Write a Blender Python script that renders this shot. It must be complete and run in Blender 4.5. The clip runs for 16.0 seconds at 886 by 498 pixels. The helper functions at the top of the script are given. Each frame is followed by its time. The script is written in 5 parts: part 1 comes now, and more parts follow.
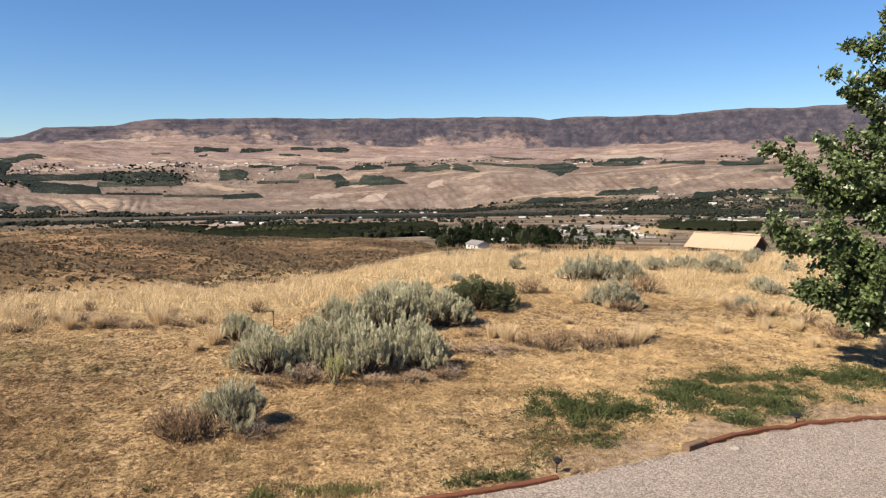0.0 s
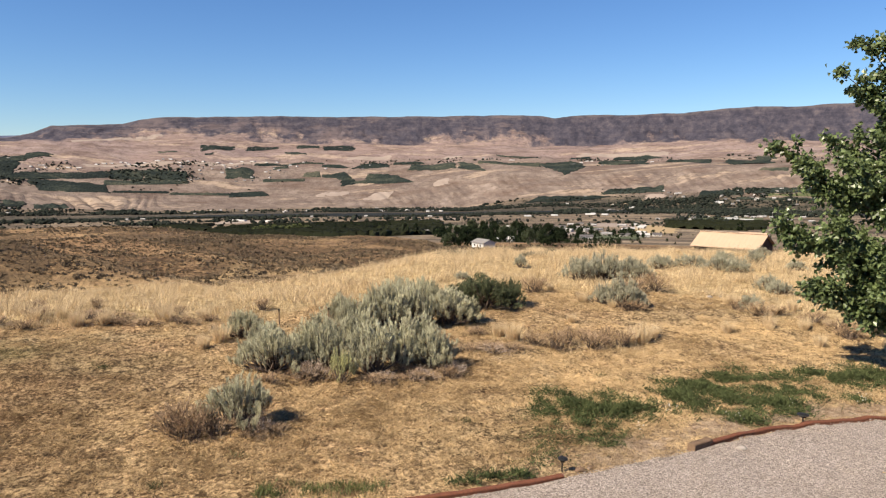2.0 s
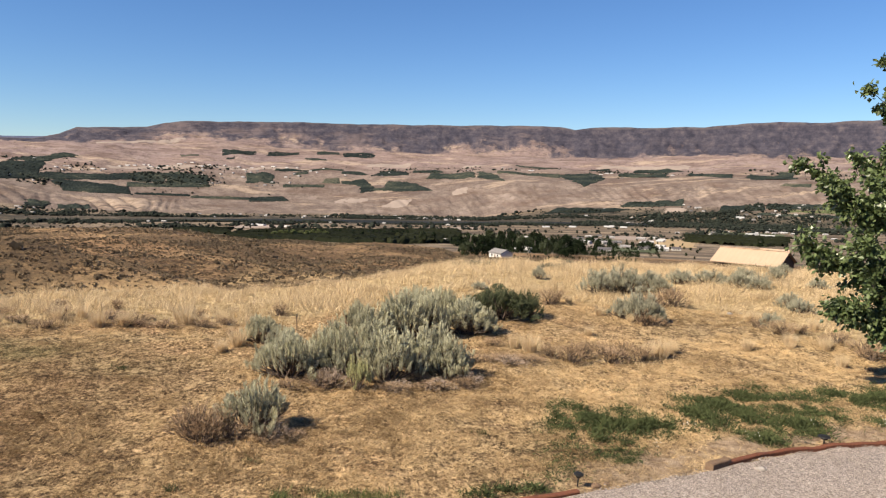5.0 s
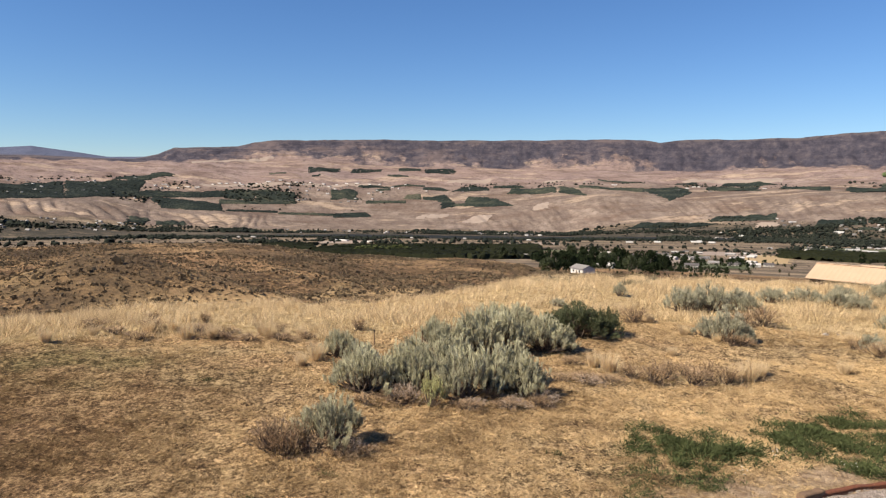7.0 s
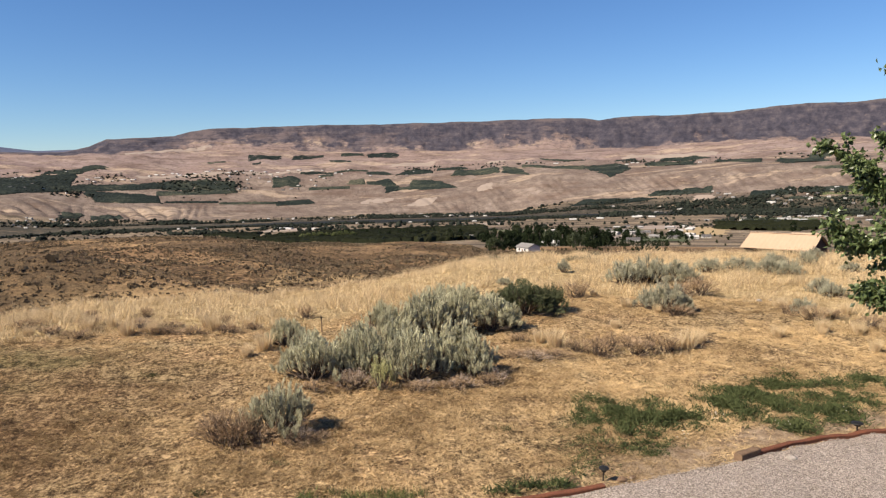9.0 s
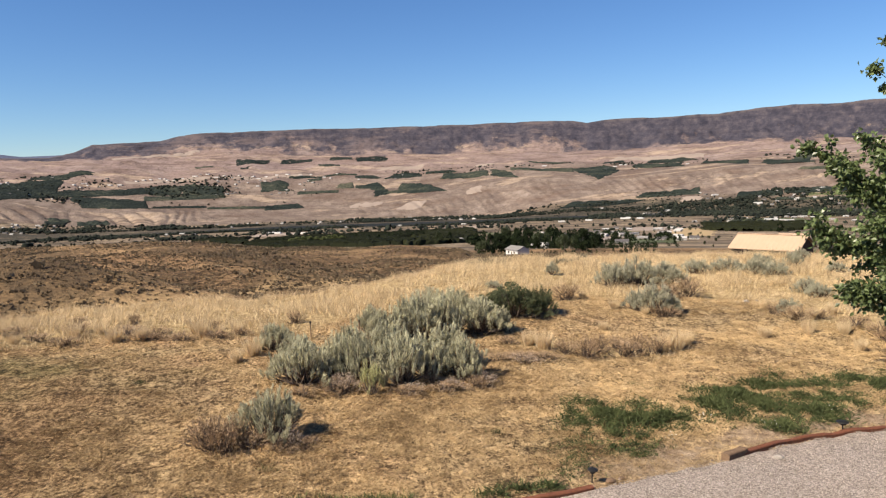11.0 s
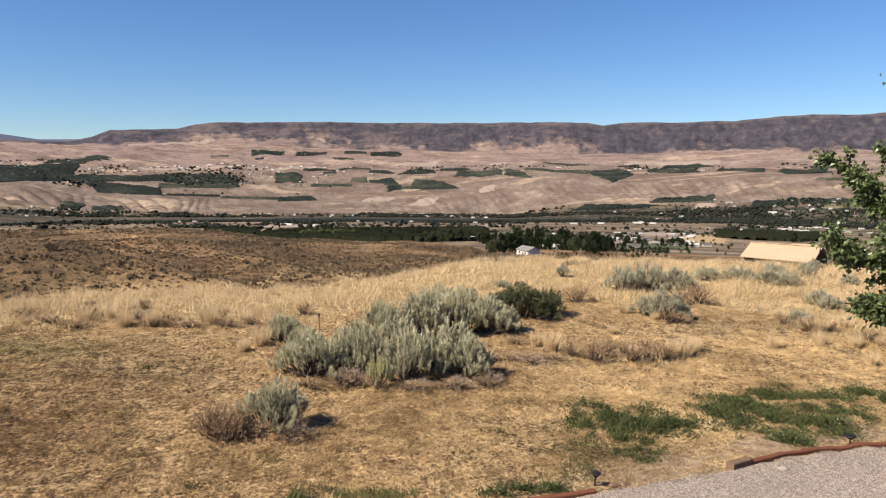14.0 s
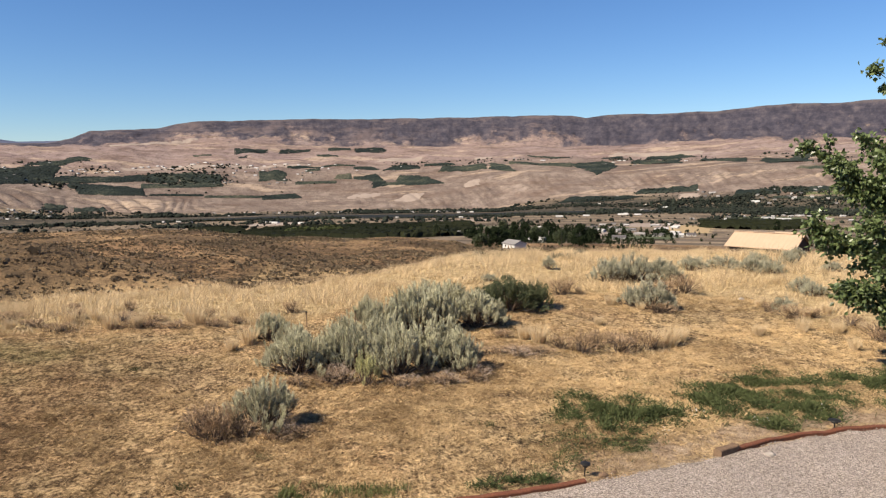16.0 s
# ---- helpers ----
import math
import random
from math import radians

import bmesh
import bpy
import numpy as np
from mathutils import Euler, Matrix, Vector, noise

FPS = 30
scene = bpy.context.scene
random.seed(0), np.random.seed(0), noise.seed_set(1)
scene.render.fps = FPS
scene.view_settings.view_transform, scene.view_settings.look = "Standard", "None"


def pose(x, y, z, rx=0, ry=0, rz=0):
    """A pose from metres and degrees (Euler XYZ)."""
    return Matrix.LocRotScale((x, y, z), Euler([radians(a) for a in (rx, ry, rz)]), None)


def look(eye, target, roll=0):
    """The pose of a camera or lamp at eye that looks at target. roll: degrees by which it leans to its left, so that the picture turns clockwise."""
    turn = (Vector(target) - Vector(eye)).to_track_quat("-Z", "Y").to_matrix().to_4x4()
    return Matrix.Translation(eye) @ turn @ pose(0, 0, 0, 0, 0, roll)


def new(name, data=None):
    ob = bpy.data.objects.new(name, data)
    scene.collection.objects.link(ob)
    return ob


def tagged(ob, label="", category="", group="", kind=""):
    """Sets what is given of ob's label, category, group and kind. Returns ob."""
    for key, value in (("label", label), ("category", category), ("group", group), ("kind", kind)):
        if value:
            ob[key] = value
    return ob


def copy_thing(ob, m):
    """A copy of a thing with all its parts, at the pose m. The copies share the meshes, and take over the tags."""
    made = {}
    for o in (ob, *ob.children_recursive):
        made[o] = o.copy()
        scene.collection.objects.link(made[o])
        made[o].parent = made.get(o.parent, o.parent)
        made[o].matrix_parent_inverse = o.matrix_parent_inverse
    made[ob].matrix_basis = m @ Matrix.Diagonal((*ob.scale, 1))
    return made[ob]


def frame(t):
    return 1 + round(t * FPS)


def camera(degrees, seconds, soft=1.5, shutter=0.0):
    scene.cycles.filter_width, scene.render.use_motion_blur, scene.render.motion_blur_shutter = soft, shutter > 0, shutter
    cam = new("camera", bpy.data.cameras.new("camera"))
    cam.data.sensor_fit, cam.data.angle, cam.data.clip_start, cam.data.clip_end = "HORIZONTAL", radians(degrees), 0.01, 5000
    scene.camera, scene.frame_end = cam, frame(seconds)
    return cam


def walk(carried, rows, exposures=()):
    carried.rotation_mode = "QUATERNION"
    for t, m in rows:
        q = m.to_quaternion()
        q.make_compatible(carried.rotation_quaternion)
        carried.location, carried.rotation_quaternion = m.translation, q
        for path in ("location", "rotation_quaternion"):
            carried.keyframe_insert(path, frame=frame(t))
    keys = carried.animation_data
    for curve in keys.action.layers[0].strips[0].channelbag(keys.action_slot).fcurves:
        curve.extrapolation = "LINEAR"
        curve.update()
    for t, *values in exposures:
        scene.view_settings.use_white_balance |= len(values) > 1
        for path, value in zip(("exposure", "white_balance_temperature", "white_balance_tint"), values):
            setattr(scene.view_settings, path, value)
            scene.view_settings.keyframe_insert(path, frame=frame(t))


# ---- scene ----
# camera: seconds, turn to the right, tilt up, lean, x, y, z
PATH = [
    (0.0, 3.59, -6.41, -0.20, -0.075, 0.003, 3.969),
    (0.5, 3.46, -6.46, -0.27, -0.082, 0.003, 3.965),
    (1.0, 3.59, -6.53, -0.66, -0.079, 0.006, 3.972),
    (1.5, 3.47, -6.15, 0.04, -0.081, -0.004, 3.964),
    (2.0, 3.14, -6.53, -0.14, -0.075, 0.001, 3.968),
    (2.5, 3.18, -6.47, 0.21, -0.081, 0.004, 3.966),
    (3.0, 2.98, -5.90, 0.49, -0.085, 0.002, 3.969),
    (5.5, 0.65, -5.84, 1.62, -0.117, 0.023, 3.992),
    (6.0, -3.70, -5.89, 1.45, -0.101, 0.057, 3.992),
    (6.5, -5.97, -6.32, 1.45, -0.037, 0.074, 4.005),
    (7.0, -4.72, -4.71, 0.61, -0.013, 0.053, 4.012),
    (7.5, -3.50, -4.26, 0.58, -0.003, 0.043, 4.013),
    (8.0, -3.42, -4.65, -0.04, 0.012, 0.019, 4.006),
    (8.5, -1.24, -6.10, -0.93, 0.027, 0.022, 4.002),
    (11.0, 0.41, -5.84, -1.69, 0.063, -0.015, 4.018),
    (11.5, 0.56, -6.55, -1.45, 0.063, -0.006, 4.008),
    (12.0, 0.28, -6.98, -0.07, 0.061, -0.005, 4.014),
    (12.5, -0.02, -6.59, 0.31, 0.060, -0.013, 4.012),
    (13.0, -0.00, -6.34, -0.00, 0.053, -0.012, 4.010),
    (13.5, -0.13, -6.09, 0.33, 0.049, -0.013, 4.015),
    (14.0, -0.46, -6.04, 0.41, 0.056, -0.011, 4.015),
    (14.5, -0.11, -6.51, 0.05, 0.052, -0.016, 4.011),
    (15.0, 0.32, -6.22, 0.25, 0.067, -0.018, 4.019),
    (15.5, 1.05, -6.40, 0.18, 0.064, -0.020, 4.017),
    (16.0, 0.64, -6.43, -0.64, 0.058, -0.026, 4.014),
]


def aim(turn, tilt, lean, x, y, z):
    a, b = radians(turn), radians(tilt)
    return look((x, y, z), (x + math.sin(a) * math.cos(b), y + math.cos(a) * math.cos(b), z + math.sin(b)), lean)


cam = camera(63.44, 16.0, 1.25)
walk(cam, [(row[0], aim(*row[1:])) for row in PATH],
     [(0.0, 1.16), (3.0, 1.16), (6.0, 1.11), (8.0, 1.06), (11.0, 1.11), (16.0, 1.09)])

# world and sun: a clear late-summer sky, the sun to the left and behind
SUN_WAY = Vector((0.80, 0.46, -0.86)).normalized()
world = bpy.data.worlds.new("sky")
scene.world = world
world.use_nodes = True
wn = world.node_tree
sky = wn.nodes.new("ShaderNodeTexSky")
sky.sky_type = "NISHITA"
sky.sun_disc = False
sky.sun_elevation = math.asin(-SUN_WAY.z)
sky.sun_rotation = math.atan2(-SUN_WAY.x, -SUN_WAY.y)
sky.altitude = 400
sky.air_density, sky.dust_density, sky.ozone_density = 1.0, 0.0, 7.5
deep = wn.nodes.new("ShaderNodeHueSaturation")
deep.inputs["Hue"].default_value, deep.inputs["Saturation"].default_value = 0.505, 1.09
wn.links.new(sky.outputs[0], deep.inputs["Color"])
wn.links.new(deep.outputs[0], wn.nodes["Background"].inputs[0])
wn.nodes["Background"].inputs[1].default_value = 0.0575
sun = new("sun", bpy.data.lights.new("sun", "SUN"))
sun.data.energy, sun.data.angle, sun.data.color = 5.0, radians(0.55), (1.0, 0.87, 0.70)
sun.matrix_world = look((0, 0, 60), Vector((0, 0, 60)) + SUN_WAY)


# ---- materials ----
TONE = 0.59  # one scale for all base colours


def base(c):
    return tuple(v * TONE for v in c[:3])


class Nodes:
    """A small builder of node materials."""

    def __init__(self, name, rough=0.9, spec=0.3):
        self.mat = bpy.data.materials.new(name)
        self.mat.use_nodes = True
        self.t = self.mat.node_tree
        self.bsdf = self.t.nodes["Principled BSDF"]
        self.bsdf.inputs["Roughness"].default_value = rough
        self.bsdf.inputs["Specular IOR Level"].default_value = spec
        self.coord = self.t.nodes.new("ShaderNodeNewGeometry")

    def put(self, socket, value):
        if hasattr(value, "is_linked"):
            self.t.links.new(value, socket)
        else:
            socket.default_value = value

    def noise(self, scale, detail=4.0, rough=0.6, vector=None, squash=None):
        n = self.t.nodes.new("ShaderNodeTexNoise")
        n.inputs["Scale"].default_value, n.inputs["Detail"].default_value, n.inputs["Roughness"].default_value = scale, detail, rough
        v = vector or self.coord.outputs["Position"]
        if squash:
            m = self.t.nodes.new("ShaderNodeVectorMath")
            m.operation = "MULTIPLY"
            self.t.links.new(v, m.inputs[0])
            m.inputs[1].default_value = squash
            v = m.outputs[0]
        self.t.links.new(v, n.inputs["Vector"])
        return n.outputs["Fac"]

    def voronoi(self, scale, out="Distance", vector=None):
        n = self.t.nodes.new("ShaderNodeTexVoronoi")
        n.inputs["Scale"].default_value = scale
        self.t.links.new(vector or self.coord.outputs["Position"], n.inputs["Vector"])
        return n.outputs[out]

    def ramp(self, fac, *stops):
        n = self.t.nodes.new("ShaderNodeValToRGB")
        e = n.color_ramp.elements
        while len(e) < len(stops):
            e.new(0.5)
        for k, (at, c) in zip(e, stops):
            k.position, k.color = at, (*base(c), 1)
        self.t.links.new(fac, n.inputs[0])
        return n.outputs[0]

    def step(self, fac, low, high, to_low=0.0, to_high=1.0):
        n = self.t.nodes.new("ShaderNodeMapRange")
        self.t.links.new(fac, n.inputs[0])
        for i, v in enumerate((low, high, to_low, to_high)):
            n.inputs[i + 1].default_value = v
        return n.outputs[0]

    def mix(self, fac, a, b, blend="MIX"):
        n = self.t.nodes.new("ShaderNodeMix")
        n.data_type, n.blend_type = "RGBA", blend
        self.put(n.inputs[0], fac)
        for s, v in ((n.inputs[6], a), (n.inputs[7], b)):
            self.put(s, v if hasattr(v, "is_linked") else (*base(v), 1))
        return n.outputs[2]

    def math(self, op, a, b=0.0):
        n = self.t.nodes.new("ShaderNodeMath")
        n.operation = op
        self.put(n.inputs[0], a)
        self.put(n.inputs[1], b)
        return n.outputs[0]

    def attribute(self, name):
        n = self.t.nodes.new("ShaderNodeAttribute")
        n.attribute_name = name
        return n.outputs["Fac"]

    def vector(self, name):
        n = self.t.nodes.new("ShaderNodeAttribute")
        n.attribute_name = name
        return n.outputs["Vector"]

    def island(self):
        return self.coord.outputs["Random Per Island"]

    def thing(self):
        return self.t.nodes.new("ShaderNodeObjectInfo").outputs["Random"]

    def bump(self, height, strength=0.4, distance=0.02):
        n = self.t.nodes.new("ShaderNodeBump")
        n.inputs["Strength"].default_value, n.inputs["Distance"].default_value = strength, distance
        self.t.links.new(height, n.inputs["Height"])
        self.t.links.new(n.outputs[0], self.bsdf.inputs["Normal"])

    def done(self, colour):
        self.put(self.bsdf.inputs["Base Color"], colour if hasattr(colour, "is_linked") else (*base(colour), 1))
        return self.mat


def varied(name, dark, light, scale=8.0, rough=0.85, spec=0.3, island=0.0, thing=0.0, bump=0.0):
    """A surface between two colours: noise at two scales, and shifts from piece to piece."""
    n = Nodes(name, rough, spec)
    f = n.math("ADD", n.math("MULTIPLY", n.noise(scale), 0.6), n.math("MULTIPLY", n.noise(scale * 9), 0.4))
    if island:
        f = n.math("ADD", f, n.math("MULTIPLY", n.math("SUBTRACT", n.island(), 0.5), island))
    if thing:
        f = n.math("ADD", f, n.math("MULTIPLY", n.math("SUBTRACT", n.thing(), 0.5), thing))
    if bump:
        n.bump(n.noise(scale * 6), bump)
    return n.done(n.ramp(f, (0.25, dark), (0.75, light)))


def leafy(name, dark, light, through_light=0.25, scale=3.0, tone="", spec=0.35):
    """Leaves: a colour for each leaf, with a little light through them."""
    n = Nodes(name, 0.55 if spec > 0.2 else 0.9, spec)
    f = n.math("ADD", n.math("MULTIPLY", n.noise(scale, 2.0), 0.5), n.math("MULTIPLY", n.attribute(tone) if tone else n.island(), 0.5))
    c = n.ramp(f, (0.2, dark), (0.8, light))
    n.done(c)
    tr = n.t.nodes.new("ShaderNodeBsdfTranslucent")
    n.t.links.new(c, tr.inputs[0])
    m = n.t.nodes.new("ShaderNodeMixShader")
    m.inputs[0].default_value = through_light
    n.t.links.new(n.bsdf.outputs[0], m.inputs[1])
    n.t.links.new(tr.outputs[0], m.inputs[2])
    n.t.links.new(m.outputs[0], n.t.nodes["Material Output"].inputs[0])
    return n.mat


def ground_near():
    """Mown straw over soil; deeper gold where the grass was left to grow."""
    n = Nodes("dry_ground", 0.95, 0.1)
    fine = n.math("ADD", n.math("MULTIPLY", n.noise(15.0, 7.0, 0.8, squash=(1.1, 0.8, 1.0)), 0.68), n.math("MULTIPLY", n.noise(4.2, 5.0, 0.75, squash=(0.9, 0.7, 1.0)), 0.32))

    def straw(low, mid, high):
        return n.ramp(fine, (0.435, low), (0.50, mid), (0.56, high))

    c = n.mix(n.step(n.noise(0.5, 4.0, 0.6), 0.44, 0.58), straw((0.17, 0.106, 0.054), (0.70, 0.465, 0.235), (1.42, 1.02, 0.56)), straw((0.16, 0.098, 0.052), (0.62, 0.390, 0.205), (1.36, 0.93, 0.50)))
    c = n.mix(n.step(n.noise(1.5, 6.0, 0.7, squash=(1.0, 0.6, 1.0)), 0.53, 0.62, 0, 0.7), c, straw((0.30, 0.195, 0.10), (0.70, 0.48, 0.24), (1.18, 0.84, 0.45)))
    c = n.mix(n.step(n.noise(0.32, 4.0, 0.6), 0.5, 0.62, 0, 0.45), c, straw((0.075, 0.050, 0.022), (0.24, 0.165, 0.068), (0.56, 0.40, 0.18)))
    c = n.mix(n.attribute("worn"), c, straw((0.10, 0.060, 0.030), (0.27, 0.164, 0.080), (0.70, 0.46, 0.24)))
    c = n.mix(n.attribute("dry"), c, straw((0.10, 0.065, 0.034), (0.54, 0.385, 0.205), (1.10, 0.83, 0.47)))
    c = n.mix(n.attribute("olive"), c, straw((0.055, 0.050, 0.020), (0.25, 0.200, 0.085), (0.62, 0.49, 0.235)))
    earth = n.ramp(n.noise(5.0, 7.0, 0.75), (0.36, (0.40, 0.275, 0.175)), (0.5, (0.62, 0.45, 0.300)), (0.64, (0.92, 0.71, 0.50)))
    c = n.mix(n.attribute("soil"), c, earth)
    gold = n.ramp(n.noise(3.0, 6.0, 0.7), (0.35, (0.44, 0.30, 0.135)), (0.6, (0.92, 0.70, 0.38)))
    c = n.mix(n.attribute("tall"), c, gold)
    n.bump(fine, 1.0, 0.2)
    return n.done(c)


def ground_hill():
    """Sagebrush slopes between the grass and the valley."""
    n = Nodes("sagebrush_slope", 0.95, 0.1)
    mottle = n.math("ADD", n.math("MULTIPLY", n.noise(0.035, 6.0, 0.65), 0.40), n.math("MULTIPLY", n.noise(0.9, 6.0, 0.85), 0.60))
    soil = n.ramp(mottle, (0.43, (0.085, 0.053, 0.030)), (0.49, (0.270, 0.172, 0.092)), (0.55, (0.60, 0.395, 0.205)))
    where = n.math("MULTIPLY", n.math("SUBTRACT", n.noise(0.03, 4.0, 0.65), 0.5), 1.6)
    dots = n.step(n.math("ADD", n.noise(0.8, 4.0, 0.75), where), 0.47, 0.54)
    spots = n.step(n.math("SUBTRACT", n.voronoi(0.55), where), 0.40, 0.18)
    bush = n.math("MAXIMUM", n.math("MULTIPLY", dots, 0.5), n.math("MULTIPLY", spots, 0.6))
    soil = n.mix(n.step(n.noise(0.018, 4.0, 0.6), 0.50, 0.60, 0, 0.6), soil, n.mix(n.noise(0.7, 5.0, 0.75), (0.24, 0.140, 0.078), (0.44, 0.275, 0.155)))
    soil = n.mix(n.math("MULTIPLY", n.attribute("brush"), n.step(n.noise(0.25, 5.0, 0.75), 0.40, 0.56, 0.15, 0.85)), soil, (0.105, 0.076, 0.052))
    c = n.mix(bush, soil, n.mix(n.noise(1.7, 3.0), (0.062, 0.045, 0.028), (0.145, 0.106, 0.064)))
    c = n.mix(n.math("MULTIPLY", n.attribute("track"), n.step(n.noise(0.6, 4.0, 0.7), 0.35, 0.5)), c, (0.62, 0.435, 0.225))
    n.bump(n.math("ADD", bush, n.noise(0.9, 6.0, 0.75)), 0.9, 0.7)
    return n.done(c)


def ground_far():
    """The valley and the plateau: dry grass and sand, with dark rock where the attribute says so. Bluish haze is mixed
    into the colours.
    """
    n = Nodes("valley_land", 0.95, 0.1)
    # sand and foothill tones lean bluer: haze put into the colour
    sand = n.ramp(n.noise(0.008, 9.0, 0.80), (0.38, (0.158, 0.121, 0.106)), (0.5, (0.252, 0.198, 0.167)), (0.64, (0.372, 0.300, 0.254)))
    rose = n.ramp(n.noise(0.008, 9.0, 0.80, squash=(0.6, 1.4, 1.0)), (0.35, (0.205, 0.150, 0.148)), (0.5, (0.315, 0.238, 0.222)), (0.68, (0.465, 0.372, 0.330)))
    sand = n.mix(n.attribute("high"), sand, rose)
    warm = n.math("MULTIPLY", n.step(n.noise(0.0022, 4.0, 0.6, squash=(0.5, 1.5, 1.0)), 0.42, 0.60, 0, 0.6), n.attribute("high"))
    sand = n.mix(warm, sand, n.mix(n.noise(0.02, 6.0, 0.7), (0.29, 0.203, 0.178), (0.43, 0.322, 0.278)))
    streak = n.noise(0.012, 5.0, 0.65, squash=(0.35, 1.0, 2.0))
    sand = n.mix(n.step(streak, 0.48, 0.66, 0, 0.7), sand, (0.165, 0.11, 0.085))
    pale = n.step(n.noise(0.006, 6.0, 0.7, squash=(0.4, 1.8, 1.0)), 0.55, 0.60, 0, 0.6)
    sand = n.mix(pale, sand, (0.58, 0.45, 0.33))
    scrub = n.step(n.noise(0.04, 6.0, 0.8), 0.52, 0.58, 0, 0.5)
    sand = n.mix(scrub, sand, (0.13, 0.095, 0.07))
    floor_c = n.ramp(n.noise(0.012, 6.0, 0.75, squash=(0.6, 1.5, 1.0)), (0.40, (0.09, 0.075, 0.055)), (0.5, (0.22, 0.17, 0.125)), (0.60, (0.42, 0.33, 0.23)))
    floor_c = n.mix(n.step(n.noise(0.16, 5.0, 0.75), 0.52, 0.60, 0, 0.7), floor_c, (0.085, 0.070, 0.048))
    floor_c = n.mix(n.math("MULTIPLY", n.attribute("bank"), n.step(n.noise(0.05, 5.0, 0.7, squash=(0.5, 1.3, 1.0)), 0.36, 0.52, 0.25, 0.9)), floor_c, (0.060, 0.058, 0.048))
    c = n.mix(n.attribute("floor"), sand, floor_c)
    face = n.vector("face")
    # slate and mauve tones include a painted haze tint over the rock colour
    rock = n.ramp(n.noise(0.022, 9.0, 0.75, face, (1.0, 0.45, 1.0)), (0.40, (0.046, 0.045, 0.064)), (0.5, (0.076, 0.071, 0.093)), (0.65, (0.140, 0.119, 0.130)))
    grassy = n.math("MULTIPLY", n.step(n.noise(0.005, 8.0, 0.72, face, (0.8, 0.8, 2.0)), 0.50, 0.60, 0, 0.75), n.attribute("west"))
    rock = n.mix(grassy, rock, n.mix(n.noise(0.02, 6.0, 0.7), (0.140, 0.114, 0.118), (0.250, 0.193, 0.186)))
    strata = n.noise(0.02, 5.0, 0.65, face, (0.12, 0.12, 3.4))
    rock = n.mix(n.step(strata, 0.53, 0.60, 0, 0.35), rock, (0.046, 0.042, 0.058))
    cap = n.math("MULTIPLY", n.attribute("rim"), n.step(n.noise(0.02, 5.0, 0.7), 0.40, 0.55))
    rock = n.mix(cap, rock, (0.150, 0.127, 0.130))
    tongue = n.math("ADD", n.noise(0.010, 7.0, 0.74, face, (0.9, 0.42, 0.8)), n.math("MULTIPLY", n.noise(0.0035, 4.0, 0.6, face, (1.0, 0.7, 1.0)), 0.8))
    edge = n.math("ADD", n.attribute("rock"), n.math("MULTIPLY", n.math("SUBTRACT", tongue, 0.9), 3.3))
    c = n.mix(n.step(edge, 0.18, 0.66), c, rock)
    # farthest range: distance haze painted as its base colour
    haze_blue = n.mix(n.noise(0.012, 8.0, 0.75), (0.085, 0.105, 0.175), (0.17, 0.19, 0.275))
    c = n.mix(n.attribute("range"), c, haze_blue)
    n.bump(n.noise(0.03, 6.0, 0.7), 0.6, 12.0)
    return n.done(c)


M_NEAR, M_HILL, M_FAR = ground_near(), ground_hill(), ground_far()
M_STRAW = leafy("dry_grass", (0.36, 0.252, 0.130), (1.42, 1.12, 0.68), 0.3, 2.4)
M_BLOSSOM = leafy("white_petal", (0.9, 0.88, 0.80), (1.3, 1.28, 1.2), 0.2, 3.0)
M_TUFT = leafy("pale_bunchgrass", (0.72, 0.55, 0.32), (1.28, 1.02, 0.66), 0.3, 1.6)
M_DEADTWIG = leafy("dead_grey_twig", (0.44, 0.325, 0.240), (0.95, 0.755, 0.585), 0.1, 2.5)
M_MOWN = leafy("mown_straw", (0.27, 0.176, 0.088), (1.2, 0.880, 0.485), 0.15, 3.0, "tone", 0.1)
M_BROWNWEED = leafy("brown_weed", (0.28, 0.182, 0.098), (0.82, 0.585, 0.360), 0.2, 2.0)
M_SAGE = leafy("sage_leaf", (0.22, 0.205, 0.132), (1.05, 1.005, 0.68), 0.15, 2.5, "tone")
M_GREYSAGE = leafy("grey_sage_leaf", (0.22, 0.21, 0.142), (0.80, 0.765, 0.55), 0.15, 2.5, "tone")
M_OLIVE = leafy("olive_brush_leaf", (0.15, 0.13, 0.08), (0.36, 0.33, 0.22), 0.15, 2.5)
M_RABBIT = leafy("green_brush_leaf", (0.072, 0.088, 0.044), (0.215, 0.235, 0.125), 0.2, 2.5, spec=0.15)
M_PALEBRUSH = leafy("yellow_green_leaf", (0.42, 0.42, 0.18), (1.0, 0.96, 0.50), 0.2, 2.5)
M_STEM = varied("grey_twig", (0.10, 0.072, 0.052), (0.28, 0.205, 0.15), 30)
M_WEED = leafy("weed_leaf", (0.033, 0.048, 0.018), (0.180, 0.208, 0.082), 0.2, 3.0, spec=0.15)
M_GRASS = leafy("green_grass_blade", (0.10, 0.12, 0.035), (0.32, 0.34, 0.12), 0.3, 3.0)
M_LEAF = leafy("poplar_leaf", (0.062, 0.096, 0.034), (0.29, 0.37, 0.15), 0.33, 2.0)
M_LEAF.node_tree.nodes["Principled BSDF"].inputs["Roughness"].default_value = 0.36
M_BARK = varied("grey_bark", (0.12, 0.10, 0.08), (0.30, 0.27, 0.22), 12, bump=0.5)
M_TIMBER = varied("red_stained_timber", (0.10, 0.034, 0.018), (0.33, 0.120, 0.058), 22, 0.8, island=0.2, bump=0.4)
